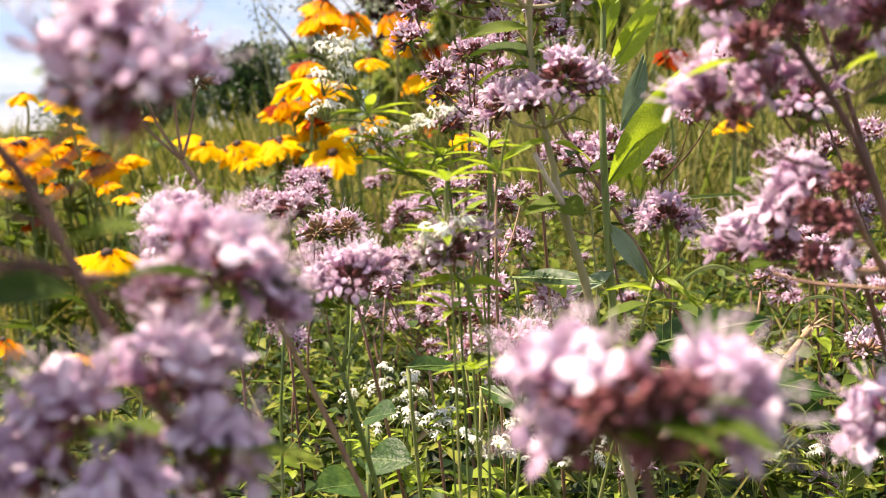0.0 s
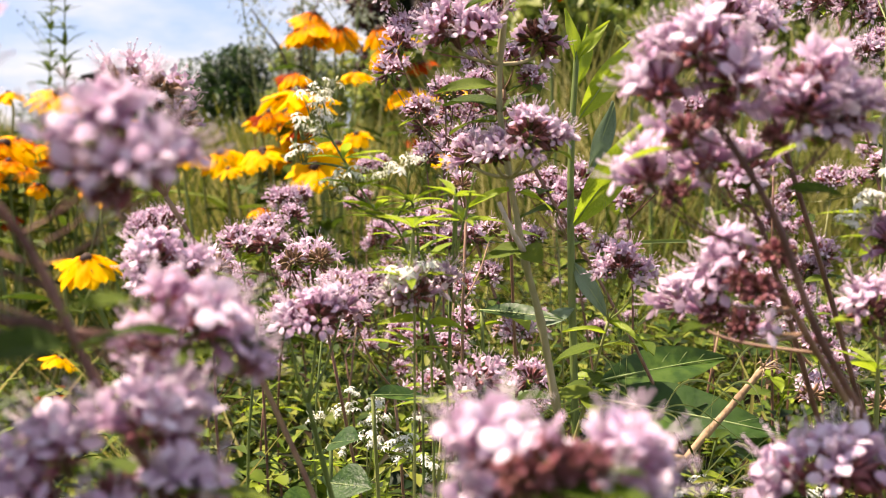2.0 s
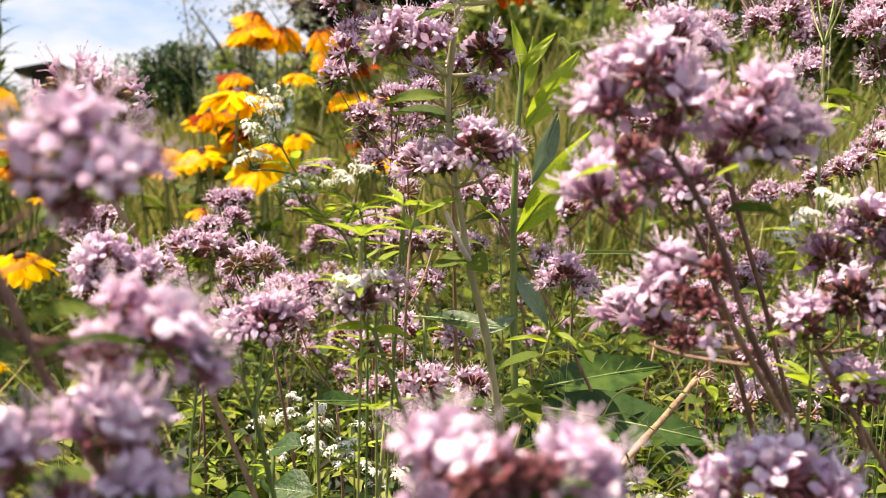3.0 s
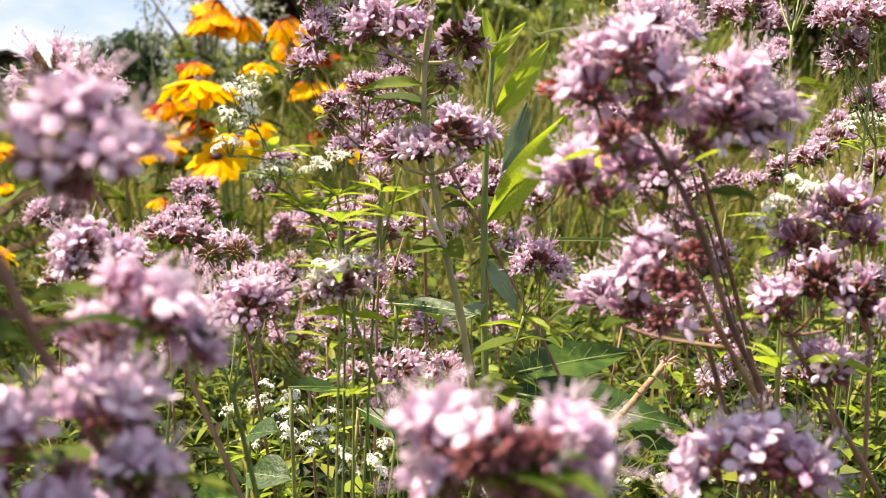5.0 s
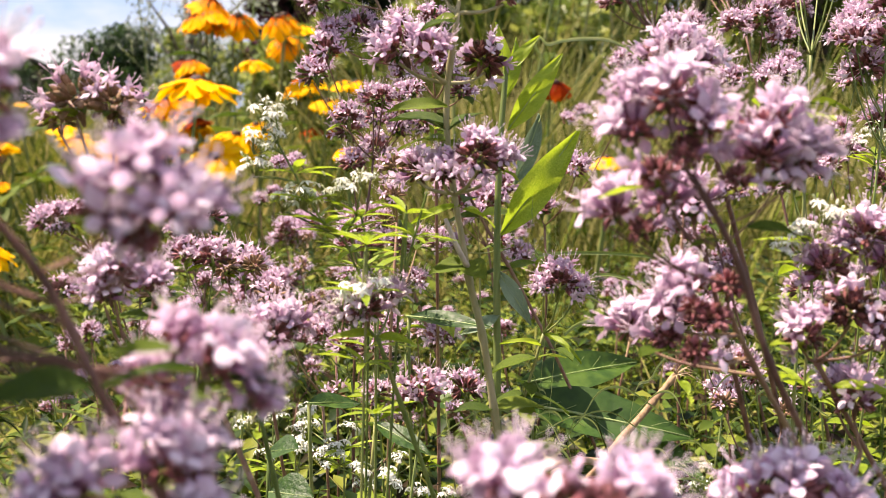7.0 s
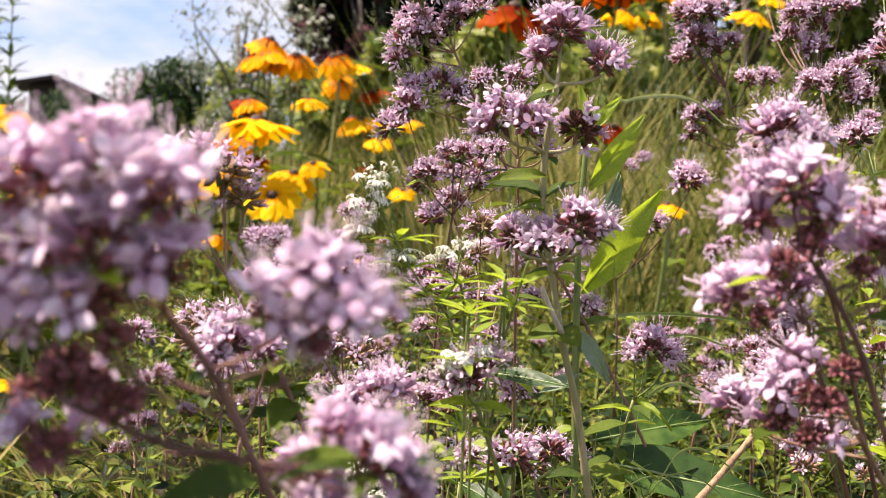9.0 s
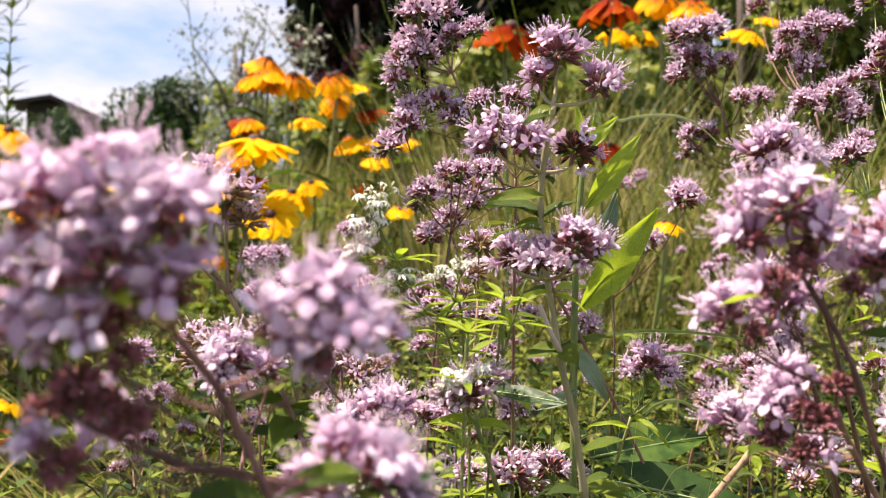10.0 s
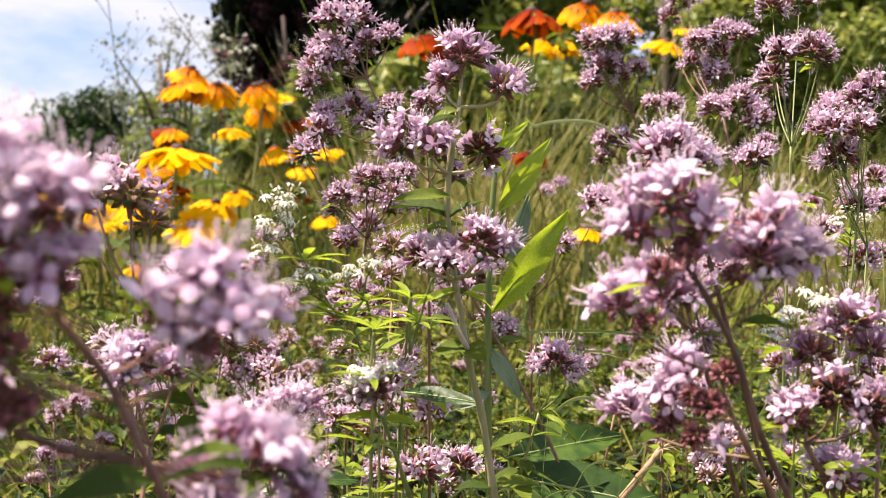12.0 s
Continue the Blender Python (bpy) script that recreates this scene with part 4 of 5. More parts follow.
# big near head
oregano([(0.2079, 0.3133, 0), (0.1039, 0.2093, 0.3919), (0.0827, 0.1969, 0.4213), (0.0718, 0.1938, 0.4452), (0.0618, 0.1938, 0.461)],
        [(0.0557, 0.1944, 0.4776, 0.0158), (0.0491, 0.1964, 0.4707, 0.0125), (0.0519, 0.188, 0.4624, -0.0132), (0.0584, 0.1897, 0.4659, -0.0089), (0.0486, 0.2066, 0.453, 0.0126), (0.0533, 0.2006, 0.45, -0.01), (0.0632, 0.1949, 0.4724, 0.0125), (0.0792, 0.199, 0.472, 0.0172), (0.0709, 0.1928, 0.4619, -0.0097), (0.0863, 0.1975, 0.4664, 0.0122), (0.0765, 0.1940, 0.4665, 0.0122), (0.0618, 0.1985, 0.4672, -0.0128), (0.0599, 0.2036, 0.4559, 0.0107), (0.0512, 0.1989, 0.4771, 0.0103), (0.0828, 0.2017, 0.4633, 0.0122)], 'brown', rosy=True, leaves=[((0.0743, 0.1952, 0.451), (0.0853, 0.194, 0.452), 0.3), ((0.07, 0.1944, 0.448), (0.0624, 0.1983, 0.4481), 0.3)])
# head under the big one
oregano([(0.2203, 0.3273, 0), (0.1163, 0.2369, 0.3803), (0.09, 0.226, 0.417), (0.0818, 0.2213, 0.4298)],
        [(0.0684, 0.2247, 0.4283, 0.0118), (0.0682, 0.2240, 0.4225, -0.0119), (0.0655, 0.2476, 0.4205, 0.0112), (0.0726, 0.2229, 0.4352, 0.0112), (0.0752, 0.2140, 0.4290, -0.0134), (0.0722, 0.2150, 0.4215, -0.0119), (0.0790, 0.2144, 0.4370, -0.0128), (0.0715, 0.2160, 0.4310, -0.0105)], 'brown', rosy=True)
# bluish heads
oregano([(0.2493, 0.2718, 0), (0.1453, 0.2528, 0.3721), (0.1184, 0.2503, 0.4113)],
        [(0.1253, 0.2624, 0.4356, 0.0169), (0.1222, 0.2416, 0.4277, -0.0172), (0.1109, 0.2421, 0.4208, 0.0158), (0.1316, 0.24, 0.4238, -0.0158)], 'brown', leaves=[((0.1207, 0.2443, 0.4058), (0.1355, 0.2378, 0.4082), 0.28)])
# pale pink heads
oregano([(0.1287, 0.2955, 0), (0.1443, 0.2572, 0.4103)],
        [(0.1338, 0.2584, 0.4454, 0.0167), (0.14, 0.2569, 0.4381, 0.0137), (0.1312, 0.2622, 0.4404, 0.0092)], 'brown')
# low heads
oregano([(0.1469, 0.2432, 0), (0.1318, 0.248, 0.3876)],
        [(0.1295, 0.249, 0.4026, 0.0164), (0.1276, 0.2585, 0.4036, 0.0092)], 'brown')
# low near head
oregano([(0.0264, 0.2382, 0), (0.0848, 0.1812, 0.3924)],
        [(0.0743, 0.185, 0.3969, 0.0137), (0.0824, 0.1823, 0.3996, 0.0169), (0.0904, 0.181, 0.396, 0.0147)], 'brown')
# head behind the big one
oregano([(0.2023, 0.3438, 0), (0.0983, 0.2632, 0.4146), (0.0881, 0.2571, 0.4397)],
        [(0.0839, 0.2561, 0.453, 0.0162), (0.0774, 0.2602, 0.4555, 0.0104)], 'brown')
# top head
oregano([(0.212, 0.3775, 0), (0.108, 0.2969, 0.4535), (0.0964, 0.2911, 0.4796)],
        [(0.0902, 0.2904, 0.4937, 0.0163), (0.08, 0.2701, 0.4917, 0.0195), (0.09, 0.2716, 0.4898, 0.0115)], 'brown')
# central stem
central = oregano([(0.1071, 0.3343, 0), (0.0465, 0.3254, 0.3726), (0.0404, 0.3245, 0.4026), (0.0343, 0.3269, 0.426), (0.0266, 0.3308, 0.4708), (0.0283, 0.3267, 0.505)],
        [(0.0337, 0.3067, 0.4623, 0.0186), (0.0248, 0.3172, 0.4558, 0.014), (0.0186, 0.3382, 0.4556, 0.0148), (0.0421, 0.3156, 0.46, 0.0122), (0.0103, 0.3284, 0.4947, 0.0195), (0.0196, 0.323, 0.493, 0.0157), (0.0398, 0.3408, 0.4927, -0.0176), (0.0298, 0.3315, 0.5234, 0.0189), (0.0433, 0.329, 0.5135, 0.0161), (0.0249, 0.3347, 0.5149, 0.0134)], 'pale', leaves=[((0.0343, 0.3268, 0.4257), (0.0226, 0.3241, 0.4249), 0.55), ((0.0343, 0.3268, 0.4257), (0.0385, 0.3171, 0.4245), 0.8), ((0.0272, 0.3305, 0.4681), (0.0354, 0.3264, 0.4764), 0.6), ((0.0272, 0.3305, 0.4681), (0.0132, 0.336, 0.4758), 0.45), ((0.0266, 0.3307, 0.4699), (0.0090, 0.3424, 0.4759), 0.31), ((0.0284, 0.3266, 0.5041), (0.0191, 0.3228, 0.5024), 0.45), ((0.0319, 0.3282, 0.444), (0.0155, 0.3267, 0.4409), 0.2), ((0.0328, 0.328, 0.4432), (0.0456, 0.3332, 0.4405), 0.25), ((0.0245, 0.312, 0.4753), (0.007, 0.3071, 0.4769), 0.31), ((0.0248, 0.3155, 0.4651), (0.0104, 0.3263, 0.466), 0.5), ((0.0251, 0.3062, 0.5002), (0.0144, 0.2974, 0.5001), 0.34)])
# tall back stem
oregano([(0.1931, 0.4994, 0), (0.0891, 0.5194, 0.3908), (0.0598, 0.5363, 0.4414), (0.0344, 0.5425, 0.4909), (0.0122, 0.5479, 0.5345)],
        [(-0.0033, 0.5513, 0.5576, 0.0327), (-0.0129, 0.5515, 0.5364, 0.0298), (0.0175, 0.5481, 0.5526, 0.0223), (0.0033, 0.5547, 0.5436, 0.024), (-0.0019, 0.5489, 0.516, 0.0268), (0.0144, 0.5465, 0.5138, 0.0179), (0.0292, 0.5443, 0.4972, 0.0172)], 'brown')
# back stem
oregano([(0.15, 0.5274, 0), (0.046, 0.5474, 0.363), (0.0308, 0.5638, 0.4027), (0.0179, 0.5812, 0.4532)],
        [(0.0027, 0.6048, 0.4664, 0.0207), (0.0225, 0.5645, 0.4715, 0.0254), (0.0346, 0.5623, 0.4646, 0.0239), (-0.011, 0.54, 0.5063, 0.0198), (-0.0171, 0.6106, 0.4973, 0.0207), (0.0173, 0.5717, 0.4579, 0.0182)], 'brown')
# back heads
oregano([(0.1491, 0.6302, 0), (0.1023, 0.6502, 0.3457), (0.094, 0.6567, 0.3947)],
        [(0.0897, 0.6606, 0.4244, 0.0389), (0.072, 0.6632, 0.429, 0.0248), (0.1134, 0.6541, 0.3919, 0.0195), (0.0601, 0.6411, 0.4006, 0.0172)], 'brown')
# back head
oregano([(0.0938, 0.6336, 0), (0.1227, 0.6249, 0.4124)],
        [(0.1207, 0.6265, 0.4241, 0.0186), (0.1464, 0.5663, 0.4759, 0.0207), (0.1268, 0.5678, 0.4512, 0.0175)], 'brown')
# violet head beside the leaf
oregano([(-0.0101, 0.3806, 0), (0.0591, 0.3493, 0.3725), (0.0653, 0.3465, 0.3992)],
        [(0.0683, 0.3373, 0.4197, 0.017), (0.0746, 0.3393, 0.4171, 0.0105), (0.0629, 0.3387, 0.4178, 0.0095)], 'green', leaves=[((0.0653, 0.3465, 0.3992), (0.0766, 0.3346, 0.3957), 0.2), ((0.0644, 0.3461, 0.3953), (0.0509, 0.3432, 0.3995), 0.2)])
# cream and pink head
oregano([(0.118, 0.3746, 0), (0.014, 0.3, 0.3824), (0.0045, 0.2939, 0.4074)],
        [(0.0009, 0.2923, 0.4167, 0.0154), (-0.0038, 0.2956, 0.4136, 0.0098), (0.0088, 0.3046, 0.4176, 0.0102)], 'green', leaves=[((0.0045, 0.2939, 0.4074), (-0.0087, 0.2907, 0.4102), 0.3), ((0.0045, 0.2939, 0.4074), (0.0139, 0.2878, 0.4087), 0.3)])
# pink head
oregano([(0.0893, 0.516, 0), (0.0298, 0.4884, 0.3624)],
        [(0.0274, 0.488, 0.392, 0.0212), (0.0203, 0.471, 0.3774, 0.0154)], 'green')
# back head
oregano([(0.0615, 0.6892, 0), (0.0211, 0.6611, 0.3566)],
        [(0.0145, 0.6674, 0.4056, 0.0265), (0.0219, 0.665, 0.3918, 0.0248), (0.0117, 0.6764, 0.3921, 0.0215)], 'brown')
# small head
oregano([(0.069, 0.515, 0), (0.0523, 0.513, 0.3349)],
        [(0.0498, 0.5138, 0.3656, 0.0182)], 'green')
# low trio
oregano([(0.0377, 0.3918, 0), (0.0215, 0.3324, 0.3629)],
        [(0.0224, 0.3305, 0.3834, 0.0167), (0.0068, 0.3322, 0.3818, 0.0093), (0.0183, 0.3346, 0.3786, 0.0112)], 'green')
# low head
oregano([(0.0536, 0.4136, 0), (0.0508, 0.3643, 0.3624)],
        [(0.0412, 0.3669, 0.3753, 0.0148)], 'green')
# small low head
oregano([(0.045, 0.5503, 0), (0.0244, 0.5552, 0.3186)],
        [(0.0172, 0.5579, 0.3506, 0.0185), (0.0229, 0.5057, 0.3347, 0.0183)], 'green')
# faded head
oregano([(0.0577, 0.269, 0), (-0.0463, 0.289, 0.4008), (-0.0563, 0.2925, 0.421), (-0.0703, 0.2966, 0.4426)],
        [(-0.0821, 0.2976, 0.4743, 0.0204), (-0.0719, 0.2962, 0.4732, 0.0181), (-0.0662, 0.2987, 0.4649, 0.0127), (-0.0876, 0.3016, 0.468, 0.0127)], 'brown', faded=True)
# left head
oregano([(-0.0178, 0.3621, 0), (-0.0488, 0.3248, 0.4009)],
        [(-0.0543, 0.3244, 0.4274, 0.0122), (-0.0456, 0.3233, 0.4269, 0.0131), (-0.0686, 0.3342, 0.4179, 0.0108)], 'green')
# left head
oregano([(-0.0848, 0.2587, 0), (-0.061, 0.2662, 0.4048)],
        [(-0.0659, 0.2659, 0.4287, 0.0162), (-0.0555, 0.2681, 0.4256, 0.0104), (-0.068, 0.2654, 0.4228, 0.0088)], 'brown')
# left head
oregano([(0.0035, 0.4808, 0), (-0.0404, 0.453, 0.3782)],
        [(-0.0443, 0.4568, 0.4076, 0.02)], 'green')
# left head
oregano([(0.0444, 0.3107, 0), (-0.0233, 0.2823, 0.3654), (-0.0283, 0.2802, 0.387)],
        [(-0.0256, 0.2787, 0.4119, 0.017), (-0.0331, 0.2783, 0.4095, 0.0123), (-0.0196, 0.2823, 0.4138, 0.011)], 'green')
# far left heads
oregano([(-0.0521, 0.693, 0), (-0.0784, 0.6327, 0.359)],
        [(-0.0823, 0.6325, 0.4074, 0.0264), (-0.0738, 0.6516, 0.3699, 0.0223), (-0.0944, 0.6396, 0.4031, 0.0167)], 'brown')
# far heads
oregano([(-0.0753, 0.9106, 0), (-0.101, 0.8469, 0.3471)],
        [(-0.1045, 0.8519, 0.4063, 0.033), (-0.1995, 0.8024, 0.3878, 0.039)], 'brown')
# far heads
oregano([(-0.0561, 0.9771, 0), (-0.0435, 0.923, 0.2746)],
        [(-0.0447, 0.9266, 0.3233, 0.0365), (-0.0564, 0.937, 0.4026, 0.0243)], 'brown')
# far heads
oregano([(-0.0382, 1.043, 0), (-0.0316, 0.9781, 0.3264)],
        [(-0.0307, 1.013, 0.3643, 0.0396), (-0.0361, 0.8075, 0.4344, 0.0231)], 'brown')
# far head
oregano([(0.034, 0.8655, 0), (-0.0115, 0.8677, 0.2674)],
        [(-0.0146, 0.8717, 0.2994, 0.0286), (-0.0517, 0.7897, 0.3427, 0.04)], 'brown')
# far head
oregano([(-0.2139, 0.6972, 0), (-0.1702, 0.6898, 0.3189)],
        [(-0.1707, 0.6843, 0.3596, 0.0195), (-0.1772, 0.7375, 0.2858, 0.0212), (-0.1863, 0.7366, 0.2683, 0.0212)], 'brown')
# reddish head
oregano([(-0.0355, 0.4977, 0), (-0.0914, 0.4728, 0.3633)],
        [(-0.099, 0.4755, 0.3963, 0.0308), (-0.0848, 0.4733, 0.3918, 0.0154)], 'brown', faded=True)
# low left heads
oregano([(-0.1303, 0.7423, 0), (-0.1455, 0.7282, 0.2672)],
        [(-0.1702, 0.7344, 0.318, 0.0231), (-0.1785, 0.7337, 0.2831, 0.0231), (-0.1111, 0.6765, 0.338, 0.0215), (-0.0962, 0.6734, 0.3189, 0.018)], 'brown')
# right heads
oregano([(0.2201, 0.493, 0), (0.2192, 0.4721, 0.4176)],
        [(0.214, 0.4723, 0.4494, 0.0225), (0.2057, 0.4943, 0.5012, 0.0177), (0.2435, 0.4898, 0.5013, 0.0163)], 'green')
# right top heads
oregano([(0.2806, 0.5081, 0), (0.246, 0.5281, 0.4034), (0.2381, 0.5374, 0.477)],
        [(0.2109, 0.5486, 0.5294, 0.0269), (0.2362, 0.5634, 0.5261, 0.0185), (0.2824, 0.6617, 0.5474, 0.0287)], 'green')
# right top head
oregano([(0.1863, 0.4143, 0), (0.2042, 0.3775, 0.4618)],
        [(0.1896, 0.3741, 0.5054, 0.0231), (0.1858, 0.3852, 0.5104, 0.0151), (0.2094, 0.3992, 0.4795, 0.0135)], 'green')
# right small head
oregano([(0.1519, 0.3956, 0), (0.1418, 0.3333, 0.3634)],
        [(0.1317, 0.3339, 0.3939, 0.0116), (0.1392, 0.3362, 0.3866, 0.0078)], 'green')
# tall right heads
oregano([(0.3231, 0.6259, 0), (0.2191, 0.6459, 0.4542), (0.1941, 0.6637, 0.5339)],
        [(0.1761, 0.6684, 0.5755, 0.0351), (0.1731, 0.668, 0.5588, 0.0314), (0.1914, 0.6653, 0.5577, 0.0222), (0.2024, 0.6322, 0.534, 0.0241), (0.1803, 0.6644, 0.5093, 0.0277)], 'brown')
# tall right heads
oregano([(0.3238, 0.5619, 0), (0.2446, 0.5819, 0.4582), (0.2295, 0.5977, 0.5281)],
        [(0.2176, 0.6096, 0.5674, 0.0274), (0.2343, 0.6076, 0.575, 0.0274), (0.2265, 0.6077, 0.5558, 0.0188), (0.2231, 0.5585, 0.5333, 0.0207), (0.2236, 0.5367, 0.5057, 0.0215), (0.2552, 0.7607, 0.6209, 0.0294)], 'brown')
# right head
oregano([(0.1547, 0.323, 0), (0.1536, 0.3423, 0.4659), (0.1535, 0.344, 0.4987)],
        [(0.1512, 0.3389, 0.5295, 0.0222), (0.1624, 0.3445, 0.5319, 0.0123), (0.1936, 0.4429, 0.5655, 0.0231), (0.155, 0.3655, 0.5274, 0.0129)], 'green')
# right heads
oregano([(0.226, 0.4507, 0), (0.2042, 0.3864, 0.4796)],
        [(0.1983, 0.3892, 0.5162, 0.0242), (0.1966, 0.3886, 0.5, 0.0185), (0.2081, 0.3884, 0.5282, 0.0139), (0.1962, 0.3997, 0.5192, 0.0142)], 'green')
# far small head
oregano([(0.2943, 1.155, 0), (0.2515, 1.085, 0.4351)],
        [(0.248, 1.093, 0.485, 0.0267), (0.2799, 1.033, 0.4781, 0.0282)], 'green')
# middle heads
oregano([(0.034, 0.5248, 0), (0.0134, 0.5218, 0.4516)],
        [(0.0062, 0.5239, 0.4755, 0.0259), (0.0218, 0.5123, 0.4801, 0.0212), (0.0037, 0.533, 0.4502, 0.0181)], 'brown')
# middle heads
oregano([(0.0569, 0.5259, 0), (0.0136, 0.4587, 0.4032)],
        [(0.0232, 0.4583, 0.4177, 0.0128), (0.0012, 0.4612, 0.4222, 0.0128)], 'green')
# middle heads
oregano([(0.0132, 0.4486, 0), (-0.0354, 0.4131, 0.3856)],
        [(-0.0435, 0.4154, 0.4092, 0.0219), (-0.03, 0.4033, 0.4016, 0.0158)], 'brown', faded=True)
# middle head
oregano([(0.031, 0.5139, 0), (0.0053, 0.507, 0.3446)],
        [(0.0019, 0.5083, 0.362, 0.0169), (-0.0092, 0.5198, 0.3646, 0.0129)], 'green')

# heads behind the central stem
oregano([(0.0597, 0.5085, 0), (0.0397, 0.4785, 0.4547), (0.0375, 0.4701, 0.4812)],
        [(0.0409, 0.4603, 0.4946, 0.0142), (0.0483, 0.459, 0.4862, 0.0123), (0.0264, 0.4616, 0.4853, 0.0104), (0.0202, 0.4842, 0.5173, 0.0118), (0.0337, 0.4624, 0.5169, 0.0142)], 'brown')
# dark heads under the central cluster
oregano([(0.0419, 0.4885, 0), (0.0207, 0.4491, 0.4276)],
        [(0.018, 0.4306, 0.4532, 0.0146), (0.0176, 0.44, 0.4404, 0.0131), (0.0157, 0.4597, 0.4277, 0.0109), (0.033, 0.4774, 0.4192, 0.0113)], 'brown', faded=True)
# small violet heads
oregano([(0.0931, 0.5821, 0), (0.0729, 0.5525, 0.4031)],
        [(0.0715, 0.5538, 0.4251, 0.0125), (0.087, 0.5713, 0.409, 0.0123), (0.0605, 0.5543, 0.4087, 0.0113)], 'green')
# heads low behind
oregano([(0.0335, 0.6088, 0), (0.0134, 0.5789, 0.3884)],
        [(0.0061, 0.5813, 0.4161, 0.0176), (0.0166, 0.5794, 0.4038, 0.017), (0.0043, 0.6009, 0.4015, 0.0139), (0.0314, 0.5576, 0.4075, 0.0113)], 'brown')

# small flowering oregano further off in the meadow
far_random = random.Random(31)
for k in range(46):
    y = 0.75 + 1.1 * far_random.random()
    x = y * far_random.uniform(-0.40, 0.60)
    if (-0.30 < x / y < 0.02 and y > 1.3) or x < -0.22 * y - 0.02:
        continue
    z = 0.25 + 0.13 * far_random.random()
    heads = [(x + far_random.uniform(-0.02, 0.02), y + far_random.uniform(-0.02, 0.02), z + far_random.uniform(-0.03, 0.015), far_random.uniform(0.012, 0.019)) for _ in range(far_random.choice((1, 2, 2, 3)))]
    oregano([(x, y, 0.0), (x, y, z - 0.03)], heads, far_random.choice(("brown", "green")))

# browner heads, past flowering or still in bud, low between the others
for k in range(34):
    y = 0.42 + 0.6 * far_random.random()
    x = y * far_random.uniform(-0.36, 0.58)
    if x < -0.22 * y - 0.02 and y > 0.6:
        continue
    z = 0.29 + 0.10 * far_random.random()
    heads = [(x + far_random.uniform(-0.02, 0.02), y + far_random.uniform(-0.02, 0.02), z + far_random.uniform(-0.03, 0.015), far_random.uniform(0.010, 0.016)) for _ in range(far_random.choice((1, 2, 3)))]
    oregano([(x, y, 0.0), (x, y, z - 0.03)], heads, "brown", far_random.random() < 0.55)

# taller oregano at the meadow's right
for k in range(13):
    y = 0.46 + 0.42 * far_random.random()
    x = y * far_random.uniform(0.33, 0.60)
    z = 0.36 + 0.22 * far_random.random()
    heads = [(x + far_random.uniform(-0.03, 0.03), y + far_random.uniform(-0.02, 0.02), z + far_random.uniform(-0.045, 0.015), far_random.uniform(0.014, 0.022)) for _ in range(far_random.choice((2, 3, 3, 4)))]
    oregano([(x + 0.02, y, 0.0), (x, y, z - 0.05)], heads, far_random.choice(("brown", "green")))

# rudbeckias
rudbeckia((-0.2035, 1.7497, 0.5255), 0.133, "yellow", (0.03, 0.10, 1), 0.22)
rudbeckia((-0.1695, 1.6824, 0.4114), 0.0936, "yellow", (-0.12, -0.72, 0.8), 0.05)
rudbeckia((-0.1462, 1.8151, 0.4447), 0.0912, "yellow", (0.2, -0.3, 1), 0.35)
for x, y, z, size in [(-0.0691, 2.806, 0.706, 0.112), (-0.0406, 2.593, 0.5646, 0.104), (0.0363, 2.486, 0.5628, 0.0667), (0.0065, 2.485, 0.5175, 0.08), (0.0457, 2.174, 0.419, 0.0646), (-0.4145, 1.907, 0.4282, 0.0709), (-0.2973, 1.908, 0.4309, 0.0709), (-0.2186, 1.911, 0.4516, 0.0608), (-0.1143, 1.812, 0.462, 0.0576), (-0.7086, 1.8, 0.3769, 0.0528), (-0.7163, 2.21, 0.4446, 0.0587), (-0.1651, 2.545, 0.6017, 0.0907), (-0.2268, 1.928, 0.4578, 0.0659), (0.0476, 2.311, 0.5494, 0.0552), (-0.0099, 2.821, 0.5177, 0.0598), (-0.0317, 1.415, 0.3433, 0.0343), (-0.2697, 1.828, 0.4277, 0.0528), (0.299, 1.151, 0.4434, 0.043)]:
    rudbeckia((x, y, z), size, "yellow")
for x, y, z, size in [(0.002, 2.591, 0.5227, 0.0832), (0.0731, 2.583, 0.5669, 0.0624), (0.023, 1.471, 0.4346, 0.036), (0.5078, 2.333, 0.8155, 0.0896), (0.5628, 2.325, 0.8145, 0.0769), (0.7091, 2.101, 0.7967, 0.0939), (0.7472, 2.097, 0.8238, 0.0587), (-0.6276, 1.886, 0.525, 0.1009), (-0.7194, 1.885, 0.4403, 0.1166), (-0.3657, 1.175, 0.3245, 0.0769), (-0.4567, 1.359, 0.1765, 0.0523), (-0.7785, 1.977, 0.3658, 0.0534), (-0.7838, 1.871, 0.3173, 0.0457), (-0.2809, 1.893, 0.4316, 0.0912), (-0.3396, 1.889, 0.4, 0.0506), (-0.3155, 2.099, 0.485, 0.0672), (-0.6733, 2.035, 0.5327, 0.0907), (-0.7079, 2.134, 0.4727, 0.0504)]:
    rudbeckia((x, y, z), size, "yellow")
for x, y, z, size in [(-0.6139, 2.329, 0.4848, 0.0368), (-0.5601, 2.005, 0.4058, 0.048), (-0.7993, 2.119, 0.5333, 0.0672), (-0.4148, 1.29, 0.3083, 0.0486), (-0.4955, 1.698, 0.3564, 0.0363), (-0.3748, 2.008, 0.4265, 0.096), (-0.4664, 2.01, 0.4438, 0.0534)]:
    rudbeckia((x, y, z), size, "yellow")
